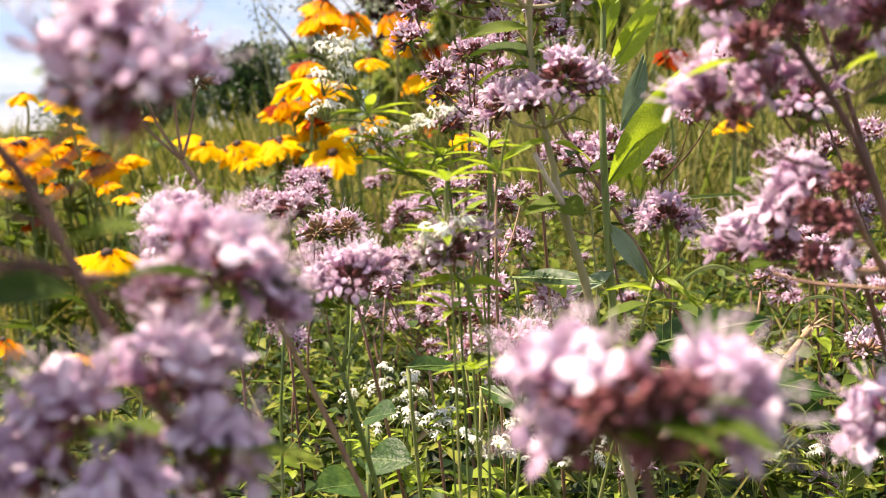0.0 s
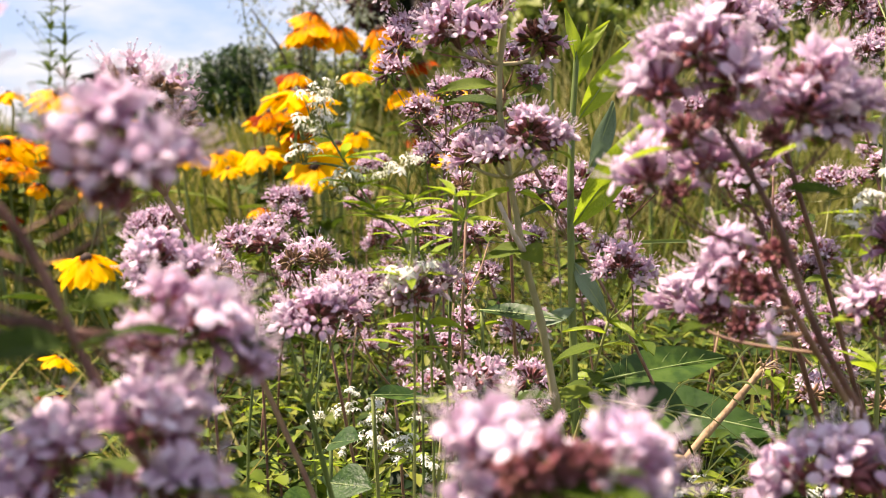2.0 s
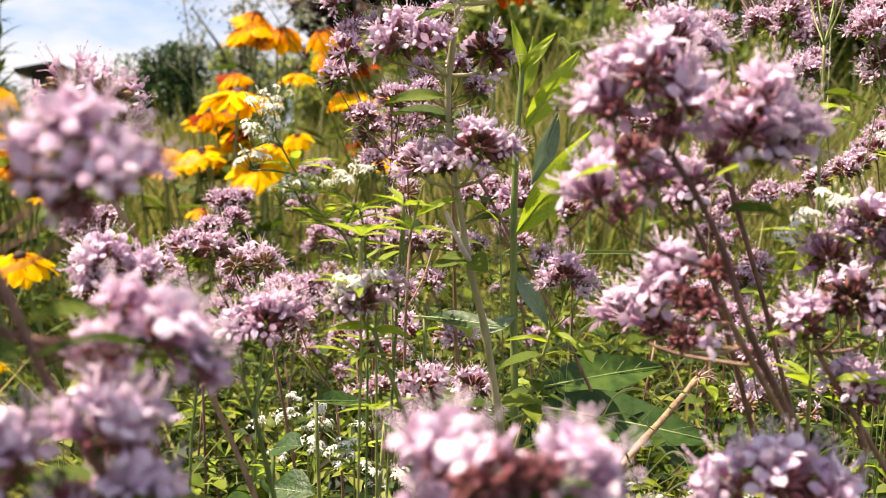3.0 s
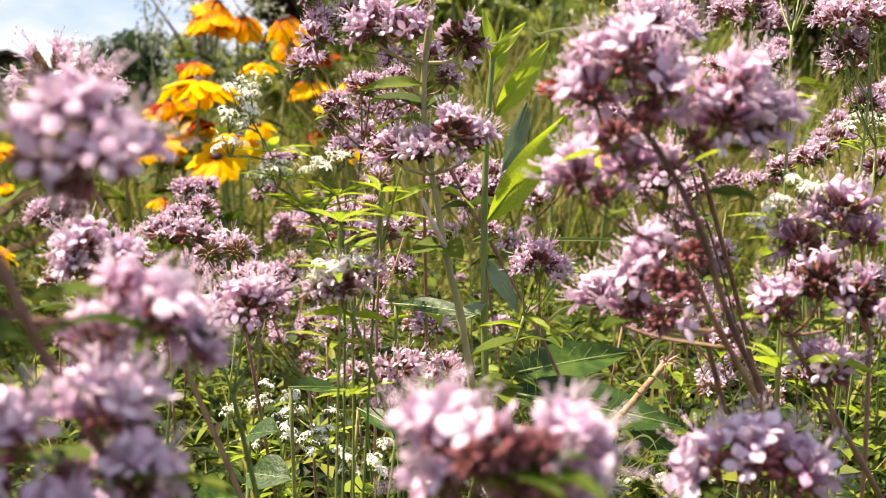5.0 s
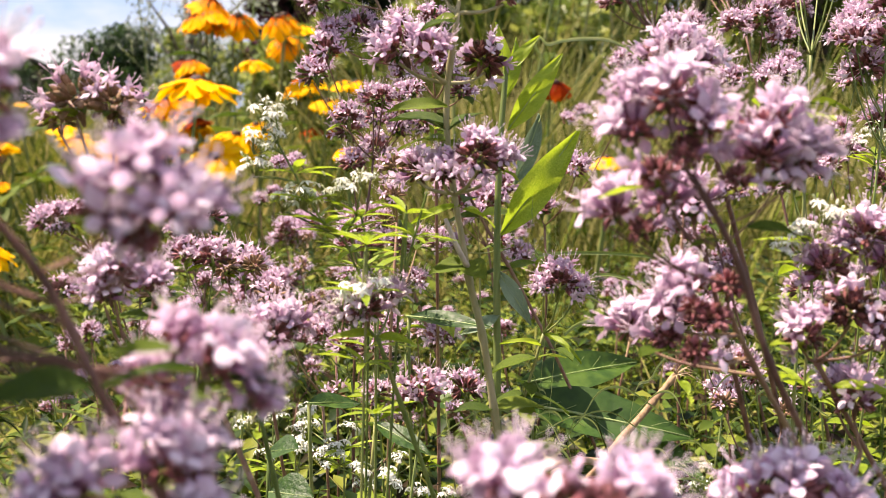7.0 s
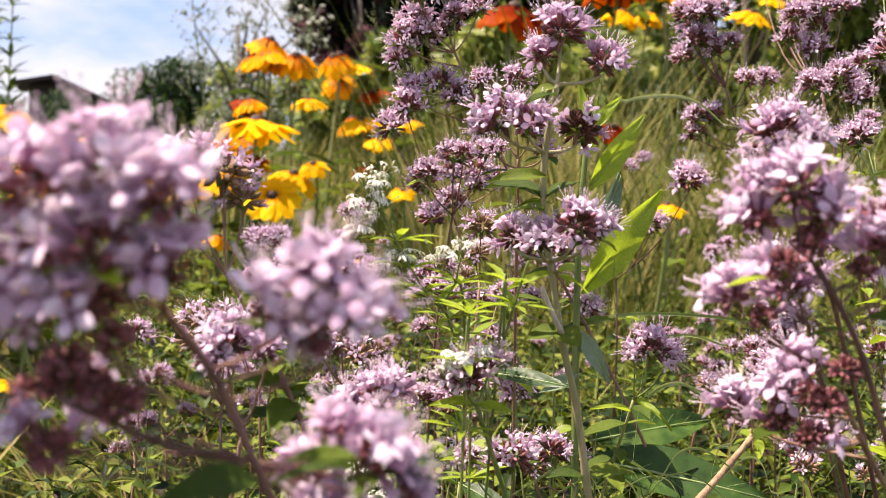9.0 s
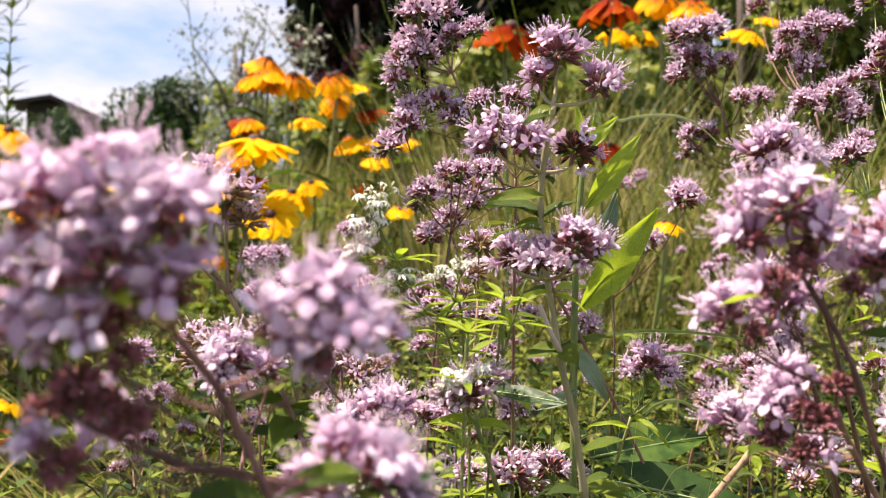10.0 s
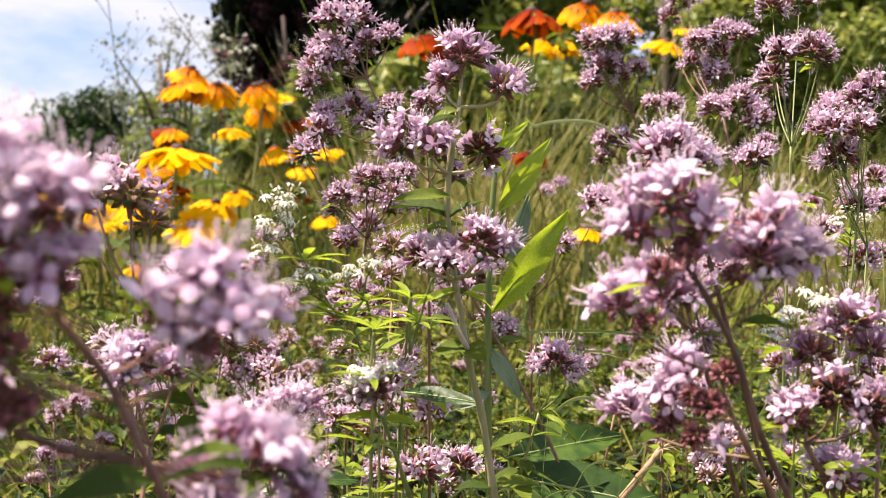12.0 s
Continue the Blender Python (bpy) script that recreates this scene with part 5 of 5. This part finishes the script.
for x, y, z, size in [(-0.2355, 2.316, 0.7103, 0.1043), (-0.2635, 2.316, 0.679, 0.0982), (-0.1902, 2.361, 0.6819, 0.1066), (-0.114, 2.608, 0.7078, 0.111), (-0.1032, 2.806, 0.6677, 0.1045), (-0.2555, 2.107, 0.5735, 0.0728), (-0.2701, 1.902, 0.499, 0.0608), (-0.2497, 2.015, 0.4778, 0.0641), (-0.6348, 1.8, 0.3739, 0.048), (-0.243, 2.3, 0.6888, 0.1136), (-0.1799, 2.292, 0.679, 0.1016), (-0.1013, 2.651, 0.7168, 0.104), (-0.1027, 2.943, 0.6932, 0.108), (-0.0663, 2.732, 0.5692, 0.1009), (0.6025, 2.323, 0.9011, 0.1408), (0.6353, 2.216, 0.8674, 0.1227), (-0.5205, 1.262, 0.218, 0.052), (-0.2476, 1.683, 0.3454, 0.0499)]:
    rudbeckia((x, y, z), size, "twotone", None, 0.58)
for x, y, z, size in [(-0.721, 1.858, 0.441, 0.06), (-0.706, 1.909, 0.446, 0.06), (-0.69, 1.958, 0.435, 0.055), (-0.684, 1.805, 0.413, 0.055), (-0.675, 1.853, 0.397, 0.05), (-0.671, 1.955, 0.408, 0.05), (-0.595, 1.907, 0.423, 0.06),
                      (-0.586, 1.955, 0.4, 0.06), (-0.606, 1.903, 0.393, 0.05), (-0.552, 1.801, 0.372, 0.045), (-0.505, 1.749, 0.355, 0.04)]:
    rudbeckia((x, y, z), size, "twotone", None, 0.4)
for x, y, z, size in [(-0.565, 2.006, 0.413, 0.05), (-0.671, 2.01, 0.452, 0.05), (-0.708, 1.803, 0.4, 0.05), (-0.395, 2.007, 0.414, 0.06), (-0.363, 2.058, 0.418, 0.06), (-0.313, 2.008, 0.414, 0.06), (-0.265, 1.958, 0.416, 0.06), (-0.234, 1.907, 0.411, 0.06)]:
    rudbeckia((x, y, z), size, "yellow")
for x, y, z, size in [(-0.2312, 1.899, 0.5011, 0.0608), (-0.7362, 1.907, 0.4317, 0.0709), (-0.7281, 2.009, 0.4486, 0.0641), (-0.7076, 1.904, 0.4105, 0.0608), (-0.6824, 2.008, 0.4348, 0.0641), (-0.5911, 1.903, 0.3976, 0.0709)]:
    rudbeckia((x, y, z), size, "twotone", None, 0.58)
for x, y, z, size in [(-0.016, 2.797, 0.6426, 0.0896), (-0.0144, 2.784, 0.4562, 0.0896), (-0.2199, 1.896, 0.4672, 0.0557), (-0.258, 2.147, 0.5744, 0.0695), (-0.2951, 2.041, 0.4907, 0.0661), (-0.0153, 2.914, 0.4448, 0.0929), (0.3273, 1.567, 0.5407, 0.0598), (0.0006, 2.891, 0.4523, 0.0774), (0.2044, 1.795, 0.7354, 0.1367), (0.3608, 1.775, 0.7829, 0.1172), (-0.5052, 1.452, 0.1137, 0.048), (-0.7108, 1.872, 0.3116, 0.0457)]:
    rudbeckia((x, y, z), size, "orange")


# ---- the tall fresh-leaved plant, the broad leaves and the dry stalk ----
def leafy_plant():
    base = Vector((0.082, 0.462, lie(0.082, 0.462) - 0.005))
    plant = new("willowherb_plant")
    plant.location = base
    tagged(plant, "upright plant with fresh light green lance-shaped leaves", "plant")
    stem = Soup()
    line = spline([(0, 0, 0), (-0.004, -0.002, 0.2), (-0.0138, 0.008, 0.4188 - base.z), (-0.0115, 0.0175, 0.5056 - base.z)], 8)
    stem.add(*tube(line, 0.0024, 0.0012, 8))
    part("stem", stem.mesh("stem", [M_STEM["green"]]), plant)
    long_leaf = leaf_mesh("leaf", M_LEAF_BRIGHT, nl=12, nw=3, width=0.25, droop=0.10, fold=0.22, wave=0.5, peak=0.42)
    grey_leaf = leaf_mesh("leaf", M_LEAF_GREY, nl=10, nw=3, width=0.27, droop=0.16, fold=0.25, wave=0.5, peak=0.42)
    for k, (a, b, grey, roll) in enumerate((
        ((0.0715, 0.4752, 0.4687), (0.0948, 0.4700, 0.504), False, 0.5), ((0.0680, 0.4604, 0.4225), (0.1005, 0.4517, 0.4702), False, 0.55),
        ((0.0764, 0.4800, 0.4442), (0.0918, 0.4880, 0.4775), True, 0.7), ((0.0717, 0.4850, 0.4834), (0.078, 0.4900, 0.5123), False, 0.6),
        ((0.0705, 0.478, 0.492), (0.0655, 0.474, 0.517), False, 0.3), ((0.0700, 0.478, 0.495), (0.083, 0.472, 0.512), False, 0.2),
        ((0.0690, 0.470, 0.405), (0.085, 0.462, 0.382), True, 0.2), ((0.0700, 0.465, 0.385), (0.052, 0.457, 0.378), True, -0.3))):
        m = leaf_turn(Vector(a) - base, Vector(b) - base, (0, -0.75, 0.65), roll)
        leaf = part("leaf", (grey_leaf if grey else long_leaf)[k % 4], plant, "grey-green underside of a leaf" if grey else "", m)
        rib = Soup()
        rib.add(*tube([(0, 0, 0.003), (0.5, 0, -0.022), (0.97, 0, -0.085)], 0.008, 0.003, 5))
        part("leaf_rib", rib.mesh("leaf_rib", [M_RIB]), leaf)


leafy_plant()


def broad_leaved(at, leaves, label, width=0.34):
    """A low rosette of broad dark leaves with a pale middle rib and side veins."""
    base = Vector((*at, lie(*at) - 0.005))
    plant = new("broad_leaved_plant")
    plant.location = base
    tagged(plant, label, "plant")
    meshes = leaf_mesh("leaf", M_LEAF_BROAD, nl=16, nw=4, width=width, droop=0.07, fold=0.14, wave=0.2, peak=0.45)
    for k, (a, b, roll) in enumerate(leaves):
        a, b = Vector(a) - base, Vector(b) - base
        stalk = Soup()
        stalk.add(*tube(spline([(0, 0, 0), (a.x * 0.6, a.y * 0.6, a.z * 0.7), tuple(a + (b - a) * 0.03)], 6), 0.0009, 0.0007, 6))
        part("leaf_stalk", stalk.mesh("leaf_stalk", [M_STEM["green"]]), plant)
        leaf = part("leaf", meshes[k % 4], plant, "", leaf_turn(a, b, (0, -0.5, 0.86), roll))
        rib = Soup()
        rib.add(*tube([(0, 0, 0.006), (0.35, 0, -0.002), (0.7, 0, -0.026), (0.98, 0, -0.058)], 0.010, 0.004, 5))
        for side in (-1, 1):
            for q in range(5):
                x = 0.14 + 0.15 * q
                w = 0.5 * width * math.sin(min(1, x / 0.45 if x < 0.45 else (1 - x) / 0.55) * 1.5708) * 0.7
                rib.add(*tube([(x, 0, -0.07 * x * x + 0.004), (x + 0.08, side * w * 0.6, -0.07 * (x + 0.08) ** 2 + 0.15 * w * 0.6 + 0.008), (x + 0.14, side * w, -0.07 * (x + 0.14) ** 2 + 0.14 * w + 0.008)], 0.0016, 0.0010, 4))
        part("leaf_rib", rib.mesh("leaf_rib", [M_RIB]), leaf)


broad_leaved((0.11, 0.53), [((0.0846, 0.509, 0.3334), (0.1706, 0.4779, 0.3281), 0.15), ((0.145, 0.500, 0.3222), (0.173, 0.4655, 0.309), 0.1),
                            ((0.0922, 0.5288, 0.3375), (0.1644, 0.5519, 0.3488), 0.2), ((0.1, 0.53, 0.33), (0.135, 0.555, 0.352), 0.3), ((0.07, 0.52, 0.325), (0.03, 0.545, 0.335), -0.1)],
             "low plant with large green veined leaves, coloured darker for dappled shade", 0.30)
broad_leaved((0.045, 0.47), [((0.0279, 0.4707, 0.3828), (0.0615, 0.4367, 0.3867), 0.1)], "single long green leaf arching above the low growth", 0.2)
broad_leaved((0.0, 0.40), [((-0.0156, 0.3727, 0.3669), (0.0055, 0.3902, 0.364), 0.1), ((0.01, 0.39, 0.355), (0.03, 0.37, 0.35), 0.0)], "small plant with smooth green oval leaves", 0.3)
broad_leaved((-0.03, 0.35), [((-0.0272, 0.3314, 0.3477), (-0.0133, 0.3199, 0.3505), 0.2), ((-0.0285, 0.3526, 0.3548), (-0.0186, 0.3419, 0.3599), 0.1), ((-0.03, 0.36, 0.33), (-0.045, 0.345, 0.335), 0.0)],
             "small plant with rounded bluish green leaves", 0.75)


def dry_stalk():
    base = Vector((0.098, 0.49, lie(0.098, 0.49) - 0.005))
    thing = new("dry_stalk")
    thing.location = base
    tagged(thing, "broken straw-brown dry stalk with a frayed top", "dead stalk")
    s = Soup()
    pts = [(0, 0, 0), (0.006, -0.004, 0.2), (0.0131, -0.0057, 0.2801), (0.0233, -0.0277, 0.3173), (0.0479, -0.013, 0.3392), (0.0628, -0.0069, 0.3545)]
    s.add(*tube(spline([(x, y, z if k == 0 else z - base.z) for k, (x, y, z) in enumerate(pts)], 7), 0.0021, 0.0016, 8, 0.2))
    part("stalk", s.mesh("stalk", [M_DRY]), thing)
    root = Soup()
    root.add(*tube(spline([(x - base.x, y - base.y, z - base.z) for x, y, z in ((0.1195, 0.4600, 0.3180), (0.1047, 0.4540, 0.3205), (0.0903, 0.4470, 0.3185), (0.0806, 0.4420, 0.3140), (0.072, 0.440, 0.300))], 5), 0.0019, 0.0011, 7, 0.3))
    part("side_root", root.mesh("side_root", [M_DRY]), thing, "bent fibrous side root")
    r = random.Random(4)
    for k in range(14):
        d = Vector((0.35 + r.uniform(-0.8, 0.8), r.uniform(-0.6, 0.6), r.uniform(-0.6, 0.8)))
        p = np.array((0.0628, -0.0069, 0.3545 - base.z))
        fray = Soup()
        fray.add(*tube([p, p + np.array(d) * 0.005, p + np.array(d) * 0.010 - (0, 0, r.uniform(0, 0.006))], 0.0005, 0.0002, 4))
        part("fibre", fray.mesh("fibre", [M_DRY]), thing)


dry_stalk()


M_STRAW = material("bleached_straw", [(0.42, 0.36, 0.30), (0.58, 0.50, 0.43), (0.70, 0.63, 0.56)], scale=(150, 150, 40), rough=0.7, bump=0.3)
twig = Soup()
twig.add(*tube(spline([Vector((0.0345, 0.3245, 0.4250)) - central.location, Vector((0.0300, 0.3205, 0.4325)) - central.location, Vector((0.0262, 0.3195, 0.4405)) - central.location], 5), 0.0010, 0.0007, 7))
part("dry_twig", twig.mesh("dry_twig", [M_STRAW]), central, "bleached dry side shoot")


def bent_grass(points, wide, label):
    """One arching blade of grass rising from the ground through the points."""
    base = Vector((points[0][0], points[0][1], lie(points[0][0], points[0][1]) - 0.005))
    thing = new("grass_blade")
    thing.location = base
    tagged(thing, label, "grass")
    line = spline([(0, 0, 0)] + [tuple(Vector(p) - base) for p in points[1:]], 8)
    s = Soup()
    verts, faces = [], []
    for k, p in enumerate(line):
        w = wide * (0.25 + 0.75 * math.sin(math.pi * min(1, 0.08 + 0.92 * (1 - k / len(line))))) * 0.5
        verts += [p + (0, -w * 0.3, w), p + (0, w * 0.4, 0.0), p + (0, -w * 0.3, -w)]
    for k in range(len(line) - 1):
        a = 3 * k
        faces += [(a, a + 3, a + 4, a + 1), (a + 1, a + 4, a + 5, a + 2)]
    s.add(verts, faces)
    part("blade", s.mesh("blade", [M_GRASS_BLADE]), thing)


M_GRASS_BLADE = material("grass_blade", [(0.16, 0.23, 0.05), (0.27, 0.34, 0.10), (0.38, 0.43, 0.18)], scale=(40, 40, 40), rough=0.45, through_light=0.35)
bent_grass([(0.085, 0.60, 0), (0.088, 0.59, 0.35), (0.1007, 0.5771, 0.5039), (0.1111, 0.5773, 0.5165), (0.1354, 0.5748, 0.5205), (0.1508, 0.5725, 0.5166), (0.166, 0.572, 0.505)], 0.0019, "arching blade of grass bowed over towards its tip")
bent_grass([(0.20, 0.95, 0), (0.205, 0.95, 0.3), (0.19, 0.95, 0.50), (0.165, 0.95, 0.56)], 0.004, "thin arching blade of pale grass")
bent_grass([(0.24, 1.02, 0), (0.235, 1.02, 0.35), (0.25, 1.02, 0.58), (0.26, 1.02, 0.64)], 0.004, "thin upright blade of pale grass")

bent_grass([(0.06999999999999999, 0.4712, 0), (0.0786, 0.451, 0.4066), (0.0836, 0.4507, 0.4145), (0.1098, 0.437, 0.418), (0.1378, 0.4229, 0.4176)], 0.0016, "thin pale green grass blade arching low")
bent_grass([(0.07719999999999999, 0.42810000000000004, 0), (0.0833, 0.4081, 0.3727), (0.0875, 0.4083, 0.3875), (0.0982, 0.4071, 0.3937), (0.1108, 0.4051, 0.39)], 0.0018, "thin pale green grass blade arching low")
bent_grass([(0.0851, 0.4883, 0), (0.0927, 0.4681, 0.3856), (0.1015, 0.4676, 0.3993), (0.1157, 0.4558, 0.4062), (0.1308, 0.4434, 0.4038)], 0.0015, "thin pale green grass blade arching low")
bent_grass([(-0.0872, 0.49510000000000004, 0), (-0.1349, 0.4716, 0.3235), (-0.1253, 0.4718, 0.3368), (-0.1085, 0.4702, 0.3325)], 0.0018, "thin green grass blade bent over")
bent_grass([(-0.1095, 0.4013, 0), (-0.1095, 0.3907, 0.3445), (-0.1088, 0.3914, 0.3553), (-0.1079, 0.392, 0.364)], 0.0032, "short upright fresh green grass blade")

arc_random = random.Random(8)
for k in range(22):
    r = arc_random
    x, y, z, d = r.uniform(0.085, 0.20), r.uniform(0.36, 0.50), r.uniform(0.325, 0.395), r.choice((-1, 1))
    reach = r.uniform(0.022, 0.045)
    bent_grass([(x - d * 0.012, y + 0.015, 0), (x - d * 0.009, y + 0.005, z - 0.06), (x, y, z - 0.012), (x + d * reach * 0.40, y - 0.004, z), (x + d * reach, y - 0.01, z - r.uniform(0.004, 0.014))], r.uniform(0.0008, 0.0014), "thin pale green grass blade arching low")

# ---- white bedstraw ----
bedstraw([(0.012, 0.335, 0), (0.0065, 0.3206, 0.3772), (-0.0021, 0.317, 0.4261), (-0.0128, 0.3098, 0.4403), (-0.026, 0.312, 0.462)],
         [(-0.0303, 0.3133, 0.4707, 0.013), (-0.0318, 0.3127, 0.4639, 0.012), (-0.0334, 0.314, 0.4563, 0.011), (-0.027, 0.313, 0.4745, 0.011), (-0.0265, 0.313, 0.466, 0.009)])
bedstraw([(0.005, 0.33, 0), (0.003, 0.315, 0.40), (-0.008, 0.312, 0.435)], [(-0.0189, 0.3114, 0.4485, 0.013), (-0.0072, 0.3103, 0.4506, 0.012), (-0.001, 0.310, 0.4535, 0.009), (-0.0235, 0.312, 0.446, 0.010)])
bedstraw([(0.003, 0.30, 0), (0.001, 0.292, 0.40), (-0.001, 0.288, 0.415)], [(-0.001, 0.2879, 0.4225, 0.013), (0.006, 0.288, 0.424, 0.009), (-0.006, 0.289, 0.419, 0.008)], True, "cream-budded bedstraw beside an oregano head")
bedstraw([(0.0, 0.41, 0), (0.0, 0.40, 0.31), (-0.003, 0.40, 0.334)], [(-0.0138, 0.4209, 0.3469, 0.010), (-0.0036, 0.3991, 0.3438, 0.013), (0.0061, 0.3872, 0.3384, 0.012), (-0.0101, 0.3996, 0.3413, 0.010), (0.001, 0.405, 0.35, 0.008), (-0.016, 0.41, 0.355, 0.009)])
bedstraw([(0.13, 0.28, 0), (0.125, 0.27, 0.40), (0.122, 0.266, 0.435)], [(0.1189, 0.2643, 0.446, 0.011), (0.1249, 0.2642, 0.4509, 0.013), (0.131, 0.265, 0.449, 0.010), (0.114, 0.264, 0.441, 0.008)])
bedstraw([(0.24, 0.47, 0), (0.24, 0.46, 0.42), (0.24, 0.457, 0.46)], [(0.2395, 0.4561, 0.4766, 0.014), (0.247, 0.456, 0.473, 0.010), (0.232, 0.456, 0.472, 0.010)])
bedstraw([(0.135, 0.47, 0), (0.13, 0.465, 0.27), (0.128, 0.463, 0.30)], [(0.127, 0.462, 0.308, 0.010), (0.136, 0.46, 0.304, 0.009), (0.119, 0.462, 0.302, 0.008)])

bedstraw([(0.0014999999999999996, 0.3178, 0), (0.0115, 0.3078, 0.4092), (0.013, 0.3044, 0.4253), (0.0156, 0.3005, 0.4392), (0.0178, 0.2965, 0.4503)], [], False, "green bedstraw stem with whorls of fresh narrow leaves", 10)

for x, y, z in [(-0.02, 0.43, 0.335), (0.02, 0.42, 0.325), (-0.03, 0.44, 0.345), (0.16, 0.44, 0.315), (0.06, 0.45, 0.31)]:
    bedstraw([(x, y + 0.01, 0), (x, y, z - 0.06), (x, y, z - 0.02)], [(x, y, z, 0.013), (x + 0.012, y, z - 0.006, 0.011), (x - 0.011, y + 0.003, z - 0.004, 0.011), (x + 0.003, y, z + 0.008, 0.008)])

# ---- tall weeds against the sky ----
def tall_weed(at, height, lean, branches, leafy, label, seed, name="tall_weed"):
    r = random.Random(seed)
    base = Vector((*at, lie(*at) - 0.005))
    thing = new(name)
    thing.location = base
    tagged(thing, label, "weed")
    s = Soup()
    line = spline([(0, 0, 0), (lean * 0.3, 0, height * 0.5), (lean, 0, height)], 12)
    s.add(*tube(line, 0.004, 0.0012, 6))
    tips = []
    for k in range(branches):
        q = line[int(len(line) * (0.35 + 0.6 * k / branches))]
        a = r.uniform(0, 6.28)
        e = q + np.array((math.cos(a) * 0.8, math.sin(a) * 0.5, r.uniform(0.5, 1.3))) * height * 0.10
        s.add(*tube([q, (q + e) / 2 + (0, 0, 0.01), e], 0.0012, 0.0006, 4))
        tips.append(e)
        for _ in range(3):
            g = e + np.array((r.uniform(-1, 1), r.uniform(-1, 1), r.uniform(0, 1))) * height * 0.035
            s.add(*tube([(q + e) / 2, g], 0.0007, 0.0004, 3))
            tips.append(g)
    part("stem", s.mesh("stem", [M_STEM["green"]]), thing)
    green = Soup()
    if leafy:
        for k in range(90):
            q = line[int(len(line) * (0.3 + 0.69 * k / 90))]
            a = k * 2.4
            v, f = blade(nl=4, nw=1, width=0.20, droop=0.35, fold=0.2, seed=k)
            green.add(moved(v, Matrix.Rotation(a, 3, "Z") @ Matrix.Rotation(-r.uniform(0.3, 1.1), 3, "Y"), q, r.uniform(0.05, 0.085) * (1.15 - 0.5 * k / 90)), f)
    for e in tips:
        v, f = calyx(len(tips))
        green.add(moved(v, basis((0, 0, 1)), e, 0.009), f)
    part("foliage", green.mesh("foliage", [M_GREYLEAF if not leafy else M_LEAF]), thing)


tall_weed((-1.01, 3.08), 1.12, 0.02, 3, True, "tall leafy green weed standing against the sky", 1)
tall_weed((-1.10, 3.2), 0.95, 0.03, 3, True, "tall leafy green weed standing against the sky", 2)
tall_weed((-0.43, 3.05), 0.98, -0.10, 10, False, "thin branching dry weed with small seed heads", 3)
tall_weed((-0.36, 3.3), 0.98, 0.03, 12, False, "thin branching dry weed with small seed heads", 4)
tall_weed((-0.25, 3.4), 1.0, 0.05, 12, False, "thin branching dry weed with small seed heads", 6)
for k, (x, y, h) in enumerate([(-0.25, 3.0, 0.87), (-0.17, 3.1, 0.86), (-0.20, 2.9, 0.82)]):
    bedstraw([(x, y, 0), (x + 0.01, y, 0.5 * h), (x, y, h - 0.05)], [(x + 0.03, y, h, 0.019), (x - 0.03, y, h - 0.02, 0.018), (x + 0.005, y, h + 0.03, 0.017), (x - 0.015, y, h - 0.05, 0.016)], False, "tall white-flowered umbel standing against dark shrubs")
tall_weed((0.02, 3.2), 1.05, 0.03, 8, False, "thin branching dry weed with small seed heads", 5)
for k in range(7):
    tall_weed((0.42 + 0.12 * k + 0.03 * math.sin(k * 5), 2.0 + 0.5 * math.sin(k * 3.3)), 0.62 + 0.1 * math.sin(k * 2.1), 0.02 * math.sin(k), 3, False, "pale upright meadow stem with a thin seed head", 60 + k, "meadow_stem")
